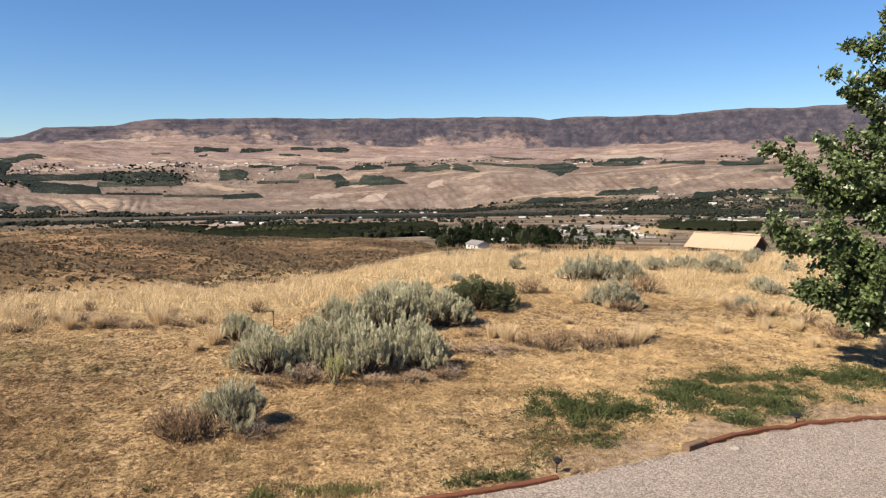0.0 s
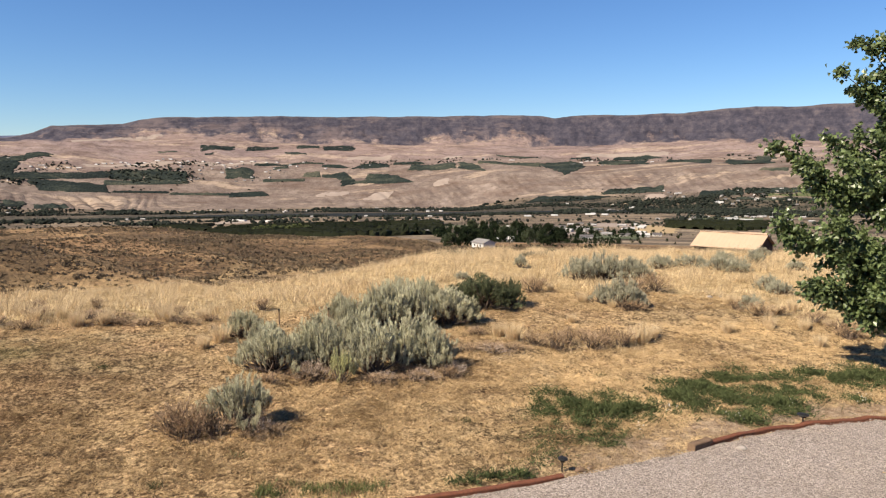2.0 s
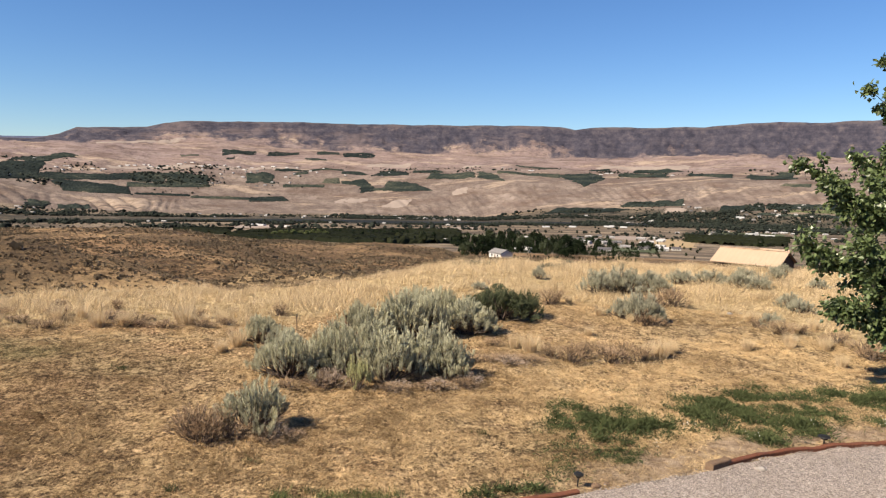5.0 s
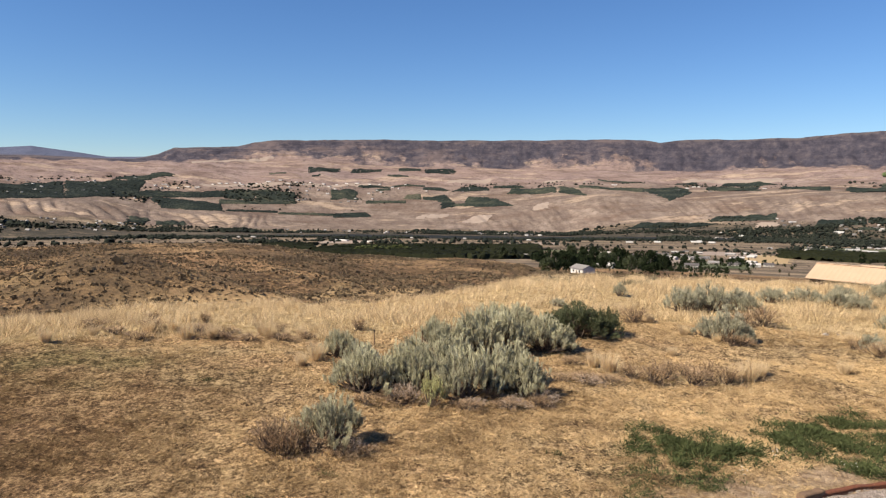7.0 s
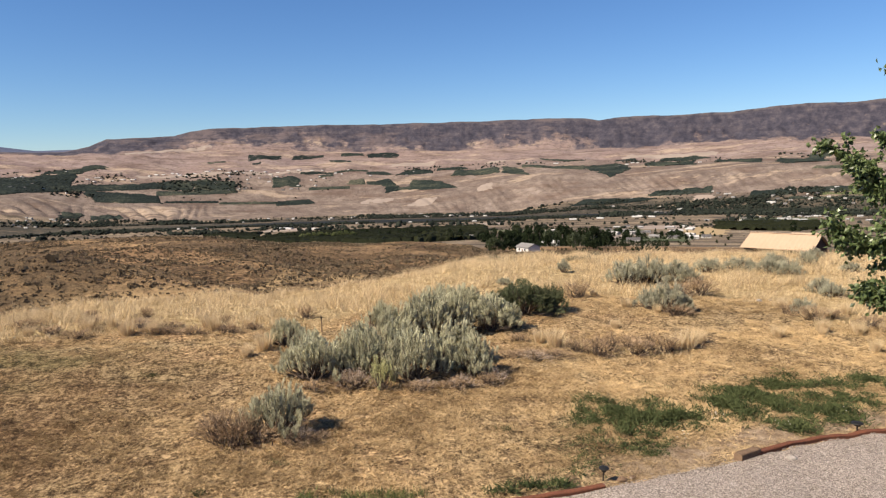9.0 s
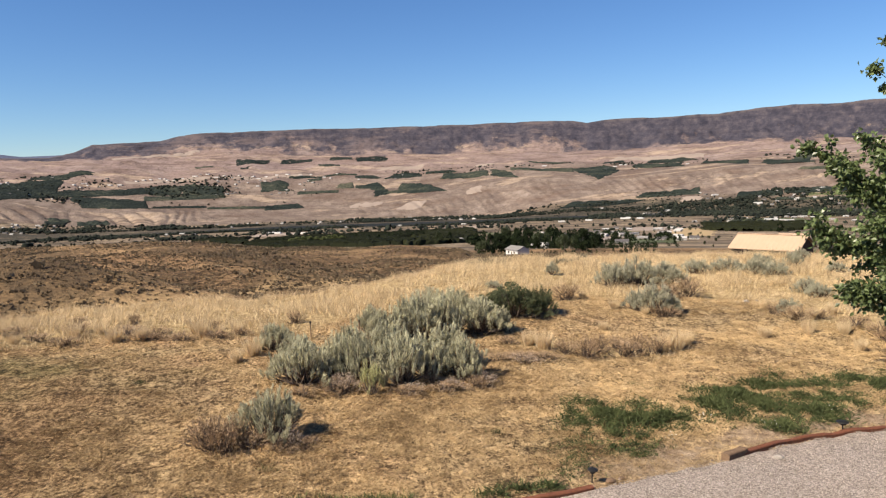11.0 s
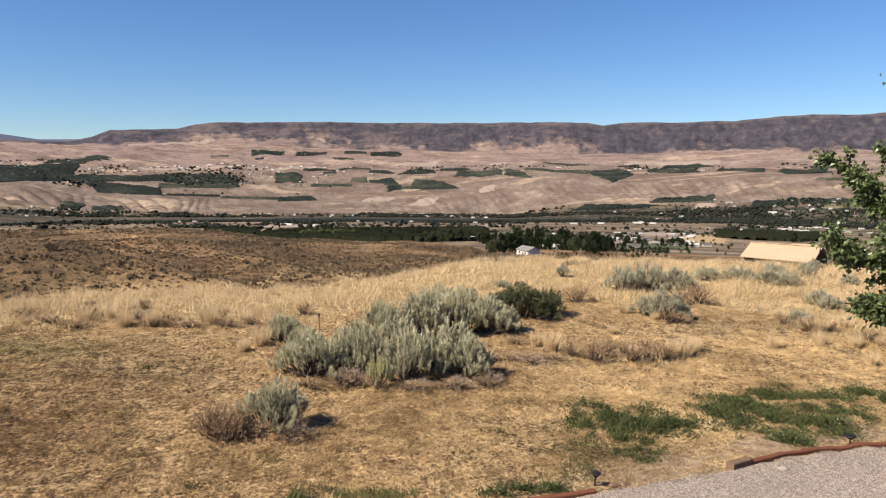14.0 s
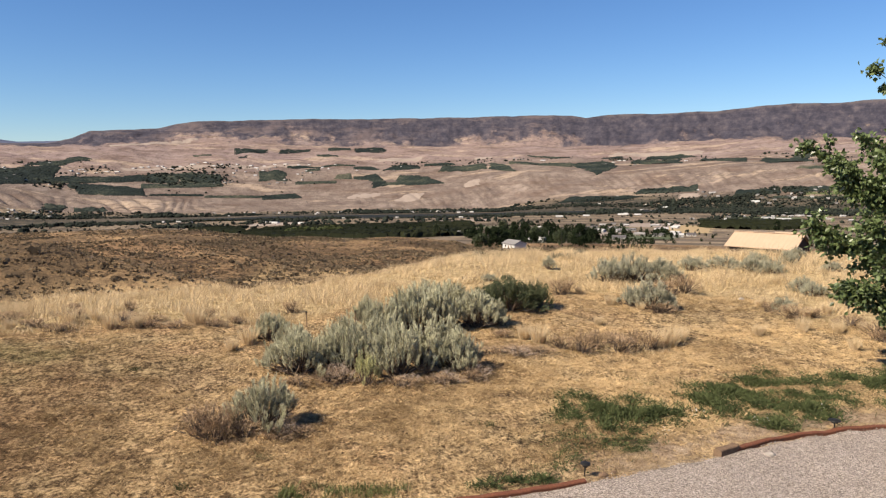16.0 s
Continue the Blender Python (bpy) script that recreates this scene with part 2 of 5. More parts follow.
M_OLDWOOD = varied("weathered_wood", (0.13, 0.080, 0.050), (0.33, 0.215, 0.13), 14, 0.85, bump=0.4)
M_BLACK = varied("black_plastic", (0.010, 0.010, 0.010), (0.03, 0.028, 0.025), 20, 0.5)
M_ROOF = varied("tan_metal_roof", (0.58, 0.41, 0.275), (0.68, 0.49, 0.335), 1.0, 0.6)
M_BARN = varied("dark_brown_boards", (0.05, 0.03, 0.022), (0.12, 0.075, 0.05), 4, 0.8)
def orchard_mat():
    """Orchard crowns from afar: rows, thin places and blocks of other trees."""
    n = Nodes("orchard_leaf", 0.9, 0.08)
    f = n.math("ADD", n.math("MULTIPLY", n.noise(0.012, 5.0, 0.7, squash=(0.5, 1.4, 1.0)), 0.6), n.math("MULTIPLY", n.noise(0.09, 4.0, 0.7), 0.4))
    f = n.math("ADD", f, n.math("MULTIPLY", n.math("SUBTRACT", n.thing(), 0.5), 0.14))
    return n.done(n.ramp(f, (0.36, (0.014, 0.021, 0.020)), (0.50, (0.030, 0.040, 0.034)), (0.58, (0.060, 0.070, 0.052)), (0.66, (0.130, 0.122, 0.088))))


# orchard and far-tree greens carry a bluish haze tint in their colour
M_ORCHARD = orchard_mat()
M_FARTREE = leafy("far_tree_leaf", (0.015, 0.020, 0.017), (0.046, 0.054, 0.040), 0.05, 0.05, spec=0.08)
M_NEARTREE = leafy("dark_tree_leaf", (0.012, 0.020, 0.010), (0.040, 0.056, 0.024), 0.1, 0.2, spec=0.08)
M_YELLOWTREE = leafy("yellow_green_tree_leaf", (0.085, 0.105, 0.030), (0.21, 0.24, 0.075), 0.15, 0.2)
M_PALETREE = leafy("light_tree_leaf", (0.028, 0.042, 0.015), (0.080, 0.100, 0.034), 0.15, 0.2)
M_SLOPEBRUSH = leafy("slope_brush_leaf", (0.110, 0.082, 0.053), (0.300, 0.232, 0.150), 0.2, 0.3, spec=0.08)
M_WHITE = varied("white_metal", (0.70, 0.69, 0.67), (0.85, 0.84, 0.82), 0.1, 0.5)
M_GROVE = leafy("grove_leaf", (0.010, 0.013, 0.007), (0.036, 0.040, 0.018), 0.05, 0.02, spec=0.05)
M_WHEAT = varied("stubble", (0.42, 0.30, 0.15), (0.55, 0.41, 0.22), 0.02)
M_GREEN = varied("irrigated_crop", (0.07, 0.085, 0.035), (0.13, 0.145, 0.06), 0.03)
M_PALE = varied("pale_soil", (0.31, 0.245, 0.200), (0.47, 0.385, 0.320), 0.02)
M_WALL = varied("pale_house_wall", (0.28, 0.26, 0.24), (0.70, 0.68, 0.64), 0.2, 0.8, thing=0.5)
M_FARROOF = varied("house_roof", (0.14, 0.13, 0.13), (0.62, 0.60, 0.58), 0.2, 0.7, thing=1.2)
M_TOWNWALL = varied("town_wall", (0.22, 0.20, 0.19), (0.66, 0.63, 0.60), 0.2, 0.8, island=0.7)
M_TOWNROOF = varied("town_roof", (0.10, 0.10, 0.105), (0.66, 0.64, 0.62), 0.2, 0.7, island=1.3)
M_GREYROOF = varied("grey_shingle_roof", (0.20, 0.19, 0.185), (0.34, 0.325, 0.31), 0.8, 0.9)
M_DARKGLASS = varied("dark_window", (0.02, 0.022, 0.025), (0.05, 0.05, 0.055), 1, 0.15, 0.5)
M_WATER = varied("river_water", (0.020, 0.025, 0.026), (0.034, 0.038, 0.038), 0.01, 0.6, 0.02)
M_STONE = varied("pale_stone", (0.30, 0.26, 0.22), (0.62, 0.56, 0.50), 25, 0.85, bump=0.3)


def gravel_mat():
    n = Nodes("gravel", 0.95, 0.15)
    cell = n.voronoi(70.0, "Color")
    sep = n.t.nodes.new("ShaderNodeSeparateColor")
    n.t.links.new(cell, sep.inputs[0])
    c = n.ramp(sep.outputs[0], (0.0, (0.18, 0.148, 0.124)), (0.5, (0.50, 0.42, 0.36)), (1.0, (0.90, 0.765, 0.67)))
    c = n.mix(n.step(n.noise(1.1, 4.0), 0.45, 0.7, 0, 0.3), c, (0.44, 0.365, 0.305))
    n.bump(n.voronoi(70.0), 0.9, 0.02)
    return n.done(c)


def pebble_mat():
    n = Nodes("pebble", 0.9, 0.2)
    return n.done(n.ramp(n.island(), (0.0, (0.22, 0.18, 0.15)), (0.6, (0.46, 0.39, 0.33)), (1.0, (0.62, 0.54, 0.46))))


M_GRAVEL, M_PEBBLE = gravel_mat(), pebble_mat()


# ---- the lie of the land ----
rng = np.random.default_rng(7)
TABLE = rng.random((256, 256))


def wave(x, y, size, octaves=4, seed=0, gain=0.5):
    """Smooth noise in -1..1, for plan coordinates; size in metres."""
    total, amount, weight = 0.0, 1.0, 0.0
    for o in range(octaves):
        u, v = np.asarray(x) / size + 17.3 * (seed + o), np.asarray(y) / size + 5.7 * (seed + o)
        iu, iv = np.floor(u), np.floor(v)
        fu, fv = u - iu, v - iv
        fu, fv = fu * fu * (3 - 2 * fu), fv * fv * (3 - 2 * fv)
        a, b = iu.astype(int) % 256, iv.astype(int) % 256
        a1, b1 = (a + 1) % 256, (b + 1) % 256
        n = (TABLE[a, b] * (1 - fu) + TABLE[a1, b] * fu) * (1 - fv) + (TABLE[a, b1] * (1 - fu) + TABLE[a1, b1] * fu) * fv
        total = total + amount * (2 * n - 1)
        weight += amount
        amount *= gain
        size = size / 2.03
    return total / weight


def band(r, low, high, soft):
    return np.clip((r - low) / soft, 0, 1) * np.clip((high - r) / soft, 0, 1)


def rise(degrees, r):
    """The height at distance r that is seen so many degrees above the eye's level."""
    return 4.0 + r * np.tan(np.radians(degrees))


def river_near(az):
    return 150.0 / np.tan(np.radians(np.interp(az, [-40, -32, -17, 1, 18, 32], [3.68, 3.70, 3.76, 3.88, 3.5, 3.35])))


def river_wide(az):
    return np.clip(2715 - river_near(az), 60, np.interp(az, [-20, -12], [70, 130]))


def profile(az):
    """Distances and heights of the land's bends, outward from the yard, for the bearings az (degrees, to the right of straight ahead)."""
    one = np.ones_like(az)
    s = np.sin(np.radians(az))
    left = np.clip((-az - 2) / 10, 0, 1)
    left = left * left * (3 - 2 * left)
    crest = np.interp(az, [-48, -37, -32, -27, -17, -10, -6, -3.5, -2, -0.9, 1.1, 3.1, 8, 14, 20, 28, 48],
                      [-9.7, -9.2, -9.0, -8.72, -8.95, -9.0, -8.9, -8.6, -8.15, -7.75, -7.25, -6.9, -6.8, -6.65, -6.55, -6.42, -6.42])
    hill = np.interp(az, [-48, -36, -27, -22, -18, -16, -13, -9.7, -7, -3.5, -0.8, 1.9, 3.3, 6], [-4.15, -4.2, -4.1, -4.2, -4.45, -4.85, -5.2, -5.25, -5.45, -5.33, -5.45, -5.68, -6.35, -6.6])
    near_slope = -0.05
    yield 0 * one, 0 * one
    yield 10 * one, near_slope * 10 * s
    yield 20 * one, near_slope * 20 * s
    yield 30 * one, left * rise(crest, 30.0) + (1 - left) * (0.4 * rise(crest, 30) + 0.6 * near_slope * 30 * s - 0.1)
    yield 41 * one, left * -4.2 + (1 - left) * rise(crest, 41.0)
    yield 75 * one, left * -14.0 + (1 - left) * -6.5
    yield 130 * one, left * rise(-8.6, 130.0) + (1 - left) * -14.5
    yield 300 * one, rise(hill, 300.0) * (az < 8) + (az >= 8) * rise(-6.7, 300.0)
    yield 420 * one, rise(-6.35, 420.0) * one
    yield 700 * one, rise(-5.65, 700.0) * one
    yield 1000 * one, rise(-5.1, 1000.0) * one
    yield 1500 * one, rise(-4.6, 1500.0) * one
    r1 = river_near(az)
    yield r1, -146 * one
    yield r1 + river_wide(az), -146 * one
    yield 2750 * one, rise(np.interp(az, [-36, -32, -27, -17, -4, 5, 9.6, 20, 29], [-2.0, -2.05, -2.8, -3.2, -3.1, -3.25, -2.35, -1.95, -1.8]), 2750.0)
    yield 3000 * one, rise(np.interp(az, [-36, -31, -27, -17, -11, -4, 1.6, 7.4, 14, 22, 34], [-0.9, -1.0, -1.65, -2.1, -2.2, -1.95, -1.3, -0.42, -0.5, -0.1, 0.0]), 3000.0)
    yield 3400 * one, rise(np.interp(az, [-32, -17, 1, 18, 30], [0.35, 0.33, 0.5, 0.6, 0.65]), 3400.0)
    yield 3900 * one, rise(np.interp(az, [-37, -31, -24, -17, -4, 12, 20, 26, 34], [1.7, 1.7, 2.0, 2.3, 1.85, 1.65, 1.9, 2.0, 1.7]), 3900.0)
    top = np.interp(az, [-48, -28, -26.3, -25.2, -23, -20.6, -19.4, -17.8, -14, -4, 4, 9.5, 10.8, 11.9, 13, 15, 18, 20, 21.5, 24, 26.3, 28.5, 30, 32.5, 48],
                    [1.9, 2.0, 2.4, 2.93, 3.05, 3.12, 3.5, 3.68, 3.82, 3.92, 3.97, 4.0, 3.9, 3.68, 3.9, 4.0, 3.9, 4.02, 3.95, 4.15, 4.33, 4.2, 4.22, 4.34, 4.2])
    yield 4250 * one, rise(top, 4250.0)
    yield 4600 * one, np.maximum(rise(np.interp(az, [-48, -41, -36.3, -34.5, -32, -29.7, -27.5, -26], [2.3, 2.2, 2.58, 2.76, 2.45, 2.13, 2.2, 1.9]), 4600.0), rise(top - 0.5, 4600.0) * (az > -26))
    yield 4900 * one, 0 * one + 60.0


def height(x, y):
    """The land's height at plan coordinates."""
    x, y = np.asarray(x, float), np.asarray(y, float)
    r, az = np.hypot(x, y), np.degrees(np.arctan2(x, y))
    bends = list(profile(az))
    z = np.zeros_like(r)
    for (r0, z0), (r1, z1) in zip(bends, bends[1:]):
        w = np.clip((r - r0) / (r1 - r0), 0, 1)
        z = z + w * (z1 - z0)
    z = z + (0.10 * wave(x, y, 6, 3, 1) + 0.05 * wave(x, y, 0.7, 3, 9) + 0.03 * wave(x, y, 0.24, 2, 19)) * band(r, 7, 40, 6)
    z = z + (4.6 * wave(x, y, 75, 3, 2) + 2.6 * wave(x, y, 26, 3, 3) - 1.6 * np.abs(wave(x, y, 34, 2, 13))) * band(r, 90, 360, 40) * np.where(az < 8, 1.0, 0.4) * np.interp(r, [200, 300], [1.0, 0.2])
    mx, my = -65.0, 112.0
    z = z + 5.5 * np.exp(-(((x - mx) / 22) ** 2 + ((y - my) / 17) ** 2)) - 3.0 * np.exp(-(((x + 92) / 16) ** 2 + ((y - 125) / 22) ** 2))
    z = z + 2.5 * wave(x, y, 180, 3, 4) * band(r, 420, 2100, 150)
    # gullies down the bluffs, folds of the foothills, canyons of the plateau's face
    lane = np.radians(az) * 2900 / 58 + 0.0045 * (r - 2850) + 1.5 * wave(x, y * 0.3, 190, 2, 5)
    fold = (np.abs(lane - np.floor(lane) - 0.5) * 2) ** 2.5
    deep = np.clip(0.55 + 0.9 * wave(x, y * 0.2, 240, 2, 11), 0.1, 1)
    z = z - 17 * deep * fold * band(r, 2730, 3010, 90) * np.interp(az, [-30, -20, -16, -8, 4, 12], [1.0, 1.0, 0.4, 0.15, 0.2, 0.5])
    rills = np.radians(az) * 2900 / 44 + 0.9 * wave(x, y * 0.3, 120, 2, 16) + 0.012 * (r - 2850)
    z = z - 4 * (np.abs(rills - np.floor(rills) - 0.5) * 2) ** 2 * np.clip(0.6 + wave(x, y * 0.3, 200, 2, 17), 0.1, 1) * band(r, 2740, 3010, 60) * np.clip((az + 6) / 6, 0.3, 1)
    z = z + (16 * wave(x, y * 0.8, 260, 4, 6)) * band(r, 3050, 4100, 200)
    lane = np.radians(az) * 4100
    cut = 1 - np.abs(wave(lane + 0.3 * r, r * 0.5, 430, 3, 7)) * 2.4
    z = z - np.interp(az, [6, 12], [13, 36]) * np.clip(cut, -0.3, 1) * band(r, 3860, 4240, 130)
    rill = 1 - np.abs(wave(lane, r * 0.4, 80, 3, 10)) * 3
    z = z + (13 * wave(x, y, 150, 4, 8) - np.interp(az, [6, 12], [6, 7]) * np.clip(rill, -0.2, 1)) * band(r, 3860, 4240, 110)
    z = z + 7 * wave(x, y, 85, 3, 18) * band(r, 3120, 3950, 150)
    z = z + 7 * wave(x, y, 130, 3, 15) * band(r, 4130, 4420, 90) * (az > -27)
    z = z + 16 * wave(x, y, 170, 4, 12) * band(r, 4330, 4590, 90) * (az < -25)
    return z


def at_height(x, y):
    return float(height(x, y))


def raw_mesh(name, verts, faces, material=None, smooth=False):
    """A mesh from arrays: verts (n, 3), faces (m, k) with k corners each."""
    me = bpy.data.meshes.new(name)
    verts, faces = np.asarray(verts, np.float32), np.asarray(faces, np.int32)
    m, k = faces.shape
    me.vertices.add(len(verts))
    me.vertices.foreach_set("co", verts.ravel())
    me.loops.add(m * k)
    me.loops.foreach_set("vertex_index", faces.ravel())
    me.polygons.add(m)
    me.polygons.foreach_set("loop_start", np.arange(0, m * k, k, dtype=np.int32))
    me.polygons.foreach_set("use_smooth", np.full(m, smooth))
    me.update(calc_edges=True)
    if material:
        me.materials.append(material)
    return me


EDGE_X = [-9.0, 0.48, 2.0, 4.2, 4.5, 6.5, 8.5, 16.0]
EDGE_Y = [4.6, 8.36, 8.95, 9.98, 10.22, 11.18, 11.72, 13.2]


def edge(x):
    return np.interp(x, EDGE_X, EDGE_Y)


def tallness(x, y):
    """Where the grass was left to grow: 0 mown, 1 tall."""
    r, az = np.hypot(x, y), np.degrees(np.arctan2(x, y))
    line = np.interp(az, [-40, -25, -17, -10, -4, 3, 6, 9, 14, 20, 24, 28, 40], [18.3, 18.3, 18.0, 18.6, 20.5, 22.0, 22.5, 23.5, 23.8, 24.0, 22.6, 21.2, 20.5])
    t = np.clip((r - line + 1.2 * wave(x, y, 2.5, 3, 31)) / 1.0, 0, 1)
    patch = np.exp(-(((x - 4.1) / 1.9) ** 2 + ((y - 16.6) / 0.75) ** 2) * 1.3) + 0.8 * np.exp(-(((x - 2.5) / 0.5) ** 2 + ((y - 17.2) / 0.5) ** 2))
    bare = 0.9 * np.exp(-(((x - 9.0) / 2.6) ** 2 + ((y - 21.5) / 1.9) ** 2)) + 0.8 * np.exp(-(((x - 3.6) / 1.4) ** 2 + ((y - 21.0) / 0.9) ** 2))
    return np.clip(t + patch - bare, 0, 1)


def dryness(x, y):
    """How bleached the mown straw is: more so towards the drive and on the wheel track beside the tall grass."""
    r, az = np.hypot(x, y), np.degrees(np.arctan2(x, y))
    line = np.interp(az, [-40, -25, -17, -10, -4], [17.3, 17.3, 17.0, 17.4, 19.0])
    track = np.exp(-((r - line + 0.4 * wave(x, y, 2.5, 2, 48)) / 0.45) ** 2) * np.clip((-2 - az) / 6, 0, 1)
    middle = 0.42 * np.exp(-((x - 1.2) / 3.4) ** 2 - ((y - 13.0) / 3.0) ** 2)
    return 0.85 * np.clip(0.22 + x / 13 + middle + 0.4 * np.exp(-((x + 4.3) / 1.5) ** 2 - ((y - 13.0) / 2.2) ** 2) - 0.25 * np.clip((-x - 6) / 3, 0, 1) + 1.4 * track + 0.75 * wave(x, y, 2.4, 3, 39) + 0.5 * wave(x, y, 0.7, 2, 40), 0, 1)


def wornness(x, y):
    """Where the mown grass is thin and the brown soil shows."""
    bare = np.exp(-(((x - 8.4) / 2.2) ** 2 + ((y - 20.6) / 1.3) ** 2)) + 0.8 * np.exp(-(((x - 3.8) / 1.6) ** 2 + ((y - 19.6) / 1.0) ** 2))
    bare = bare + 0.7 * np.exp(-(((x - 2.4) / 1.4) ** 2 + ((y - 10.1) / 0.8) ** 2)) + 1.2 * np.exp(-(((x + 8.2) / 3.6) ** 4 + ((y - 10.8) / 3.6) ** 4)) + 0.75 * np.exp(-((x + 7.0) / 2.6) ** 2 - ((y - 9.6) / 2.6) ** 2)
    return np.clip(bare - 0.08 + 0.8 * wave(x, y, 3.0, 3, 45) + 0.35 * wave(x, y * 0.8 + x * 0.35, 0.9, 3, 46), 0, 1) * 0.85


def bareness(x, y):
    """Raked soil beside the gravel."""
    d = y - edge(x)
    near = np.exp(-((x - 3.4) / 1.3) ** 2 - ((d - 0.45) / 0.55) ** 2) + 0.9 * np.exp(-((x - 7.6) / 2.6) ** 2 - ((d - 0.5) / 0.45) ** 2) + 0.6 * np.exp(-((x - 5.3) / 0.8) ** 2 - ((d - 0.7) / 0.4) ** 2)
    near = near + 0.8 * np.exp(-((x - 1.8) / 0.9) ** 2 - ((y - 16.05) / 0.4) ** 2)
    return np.clip(near * (1.1 + 0.9 * wave(x, y, 0.6, 3, 57)), 0, 1)


def greenness(x, y):
    """Where some green is left in the mown grass."""
    patch = np.exp(-((x + 9.2) / 2.8) ** 2 - ((y - 13.6) / 1.5) ** 2) + 0.3 * np.exp(-((x + 6.0) / 1.4) ** 2 - ((y - 14.6) / 1.0) ** 2) + 0.6 * np.exp(-((x - 2.2) / 1.0) ** 2 - ((y - 10.7) / 1.2) ** 2)
    return np.clip(patch * (0.75 + 0.9 * wave(x, y, 0.9, 3, 55)), 0, 0.85)


def brushiness(x, y):
    """Where the sagebrush stands thick on the slopes."""
    r, az = np.hypot(x, y), np.degrees(np.arctan2(x, y))
    near = 1.7 * np.exp(-((az + 35) / 8.5) ** 2 - ((r - 114) / 17) ** 2)
    far = 0.6 * np.exp(-((az + 10) / 10) ** 2 - ((r - 210) / 60) ** 2)
    return np.clip((near + far) * (1 + 0.9 * wave(x, y, 24, 3, 56)), 0, 1)


def build_ground():
    az = np.radians(np.concatenate([np.arange(-180, -48, 6.0), np.arange(-48, -39, 0.3), np.arange(-39, 38, 0.125), np.arange(38, 48, 0.3), np.arange(48, 180, 6.0)]))
    rr = np.concatenate([[0.001], np.geomspace(3, 7, 30)[:-1], np.geomspace(7, 26, 230)[:-1], np.geomspace(26, 60, 70)[:-1], np.geomspace(60, 1000, 170)[:-1], np.geomspace(1000, 2650, 100)[:-1], np.linspace(2650, 3850, 105)[:-1], np.linspace(3850, 4300, 66)[:-1], np.linspace(4300, 4900, 26)])
    n, m = len(rr), len(az)
    R, A = np.meshgrid(rr, az, indexing="ij")
    X, Y = R * np.sin(A), R * np.cos(A)
    Z = height(X, Y)
    i, j = np.meshgrid(np.arange(n - 1), np.arange(m), indexing="ij")
    a, b = i * m + j, i * m + (j + 1) % m
    me = raw_mesh("ground", np.stack([X, Y, Z], -1).reshape(-1, 3), np.stack([a, b, b + m, a + m], -1).reshape(-1, 4), smooth=True)
    for mat in (M_NEAR, M_HILL, M_FAR):
        me.materials.append(mat)
    ring = rr[i.ravel()]
    me.polygons.foreach_set("material_index", np.where(ring < 52, 0, np.where(ring < 520, 1, 2)).astype(np.int32))
    D = np.degrees(A)
    # mask of the farthest range, which takes the painted haze tint
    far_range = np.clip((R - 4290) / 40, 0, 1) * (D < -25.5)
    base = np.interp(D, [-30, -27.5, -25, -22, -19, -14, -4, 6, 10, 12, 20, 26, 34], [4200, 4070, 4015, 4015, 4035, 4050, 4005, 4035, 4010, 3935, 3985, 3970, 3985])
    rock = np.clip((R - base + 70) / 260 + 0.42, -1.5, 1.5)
    floor_m = np.clip((2760 - R) / 60, 0, 1)
    wander = 5 * wave(X, Y, 30, 3, 14)
    gold = np.exp(-((R - np.interp(D, [-31, -18, -13, -7, -3], [102, 107, 143, 132, 112]) + wander) / 6.5) ** 2) * np.clip((D + 33) / 3, 0, 1) * np.clip((2 - D) / 6, 0, 1)
    gold = np.maximum(gold, np.clip(1.3 * np.exp(-((D + 36) / 4.5) ** 2 - ((R - 150) / 38) ** 2) + 0.5 * wave(X, Y, 22, 3, 24) - 0.2, 0, 1) * (R < 250) * (R > 118))
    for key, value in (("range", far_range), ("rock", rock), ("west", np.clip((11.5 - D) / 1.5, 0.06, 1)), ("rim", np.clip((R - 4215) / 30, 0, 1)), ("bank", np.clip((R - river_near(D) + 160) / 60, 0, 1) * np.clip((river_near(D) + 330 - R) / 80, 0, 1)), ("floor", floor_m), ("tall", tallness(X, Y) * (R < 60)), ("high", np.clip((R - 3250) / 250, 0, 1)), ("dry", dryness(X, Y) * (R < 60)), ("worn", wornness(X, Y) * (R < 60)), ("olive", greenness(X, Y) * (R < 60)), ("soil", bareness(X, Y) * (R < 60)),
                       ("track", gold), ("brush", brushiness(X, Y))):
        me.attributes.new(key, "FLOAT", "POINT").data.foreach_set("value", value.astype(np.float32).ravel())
    # plan coordinates along and across the plateau's face
    along = np.stack([np.radians(D) * 4100, R, Z], -1).astype(np.float32)
    me.attributes.new("face", "FLOAT_VECTOR", "POINT").data.foreach_set("vector", along.ravel())
    return tagged(new("ground", me), "dry grassy hillside falling to a wide farmed valley", "ground", kind="structure")


build_ground()


# ---- building tools ----
def part(name, data, material, parent, label=""):
    """Links a bmesh or a mesh as one object under a thing or a part."""
    if isinstance(data, bmesh.types.BMesh):
        me = bpy.data.meshes.new(name)
        data.to_mesh(me)
        data.free()
        data = me
    if material and not data.materials:
        data.materials.append(material)
    ob = new(name, data)
    ob.parent = parent
    return tagged(ob, label)


def holder(name, label, category, group="", at=(0, 0, 0), turn=0.0):
    ob = tagged(new(name), label, category, group)
    ob.empty_display_size = 0.1
    ob.matrix_basis = pose(*at, 0, 0, turn)
    return ob


def stock(protos, poses):
    """Puts the built things at the first poses and copies of them at the rest."""
    for i, m in enumerate(poses[len(protos):]):
        copy_thing(protos[i % len(protos)], m)
    for p, m in zip(protos, poses):
        p.matrix_basis = m


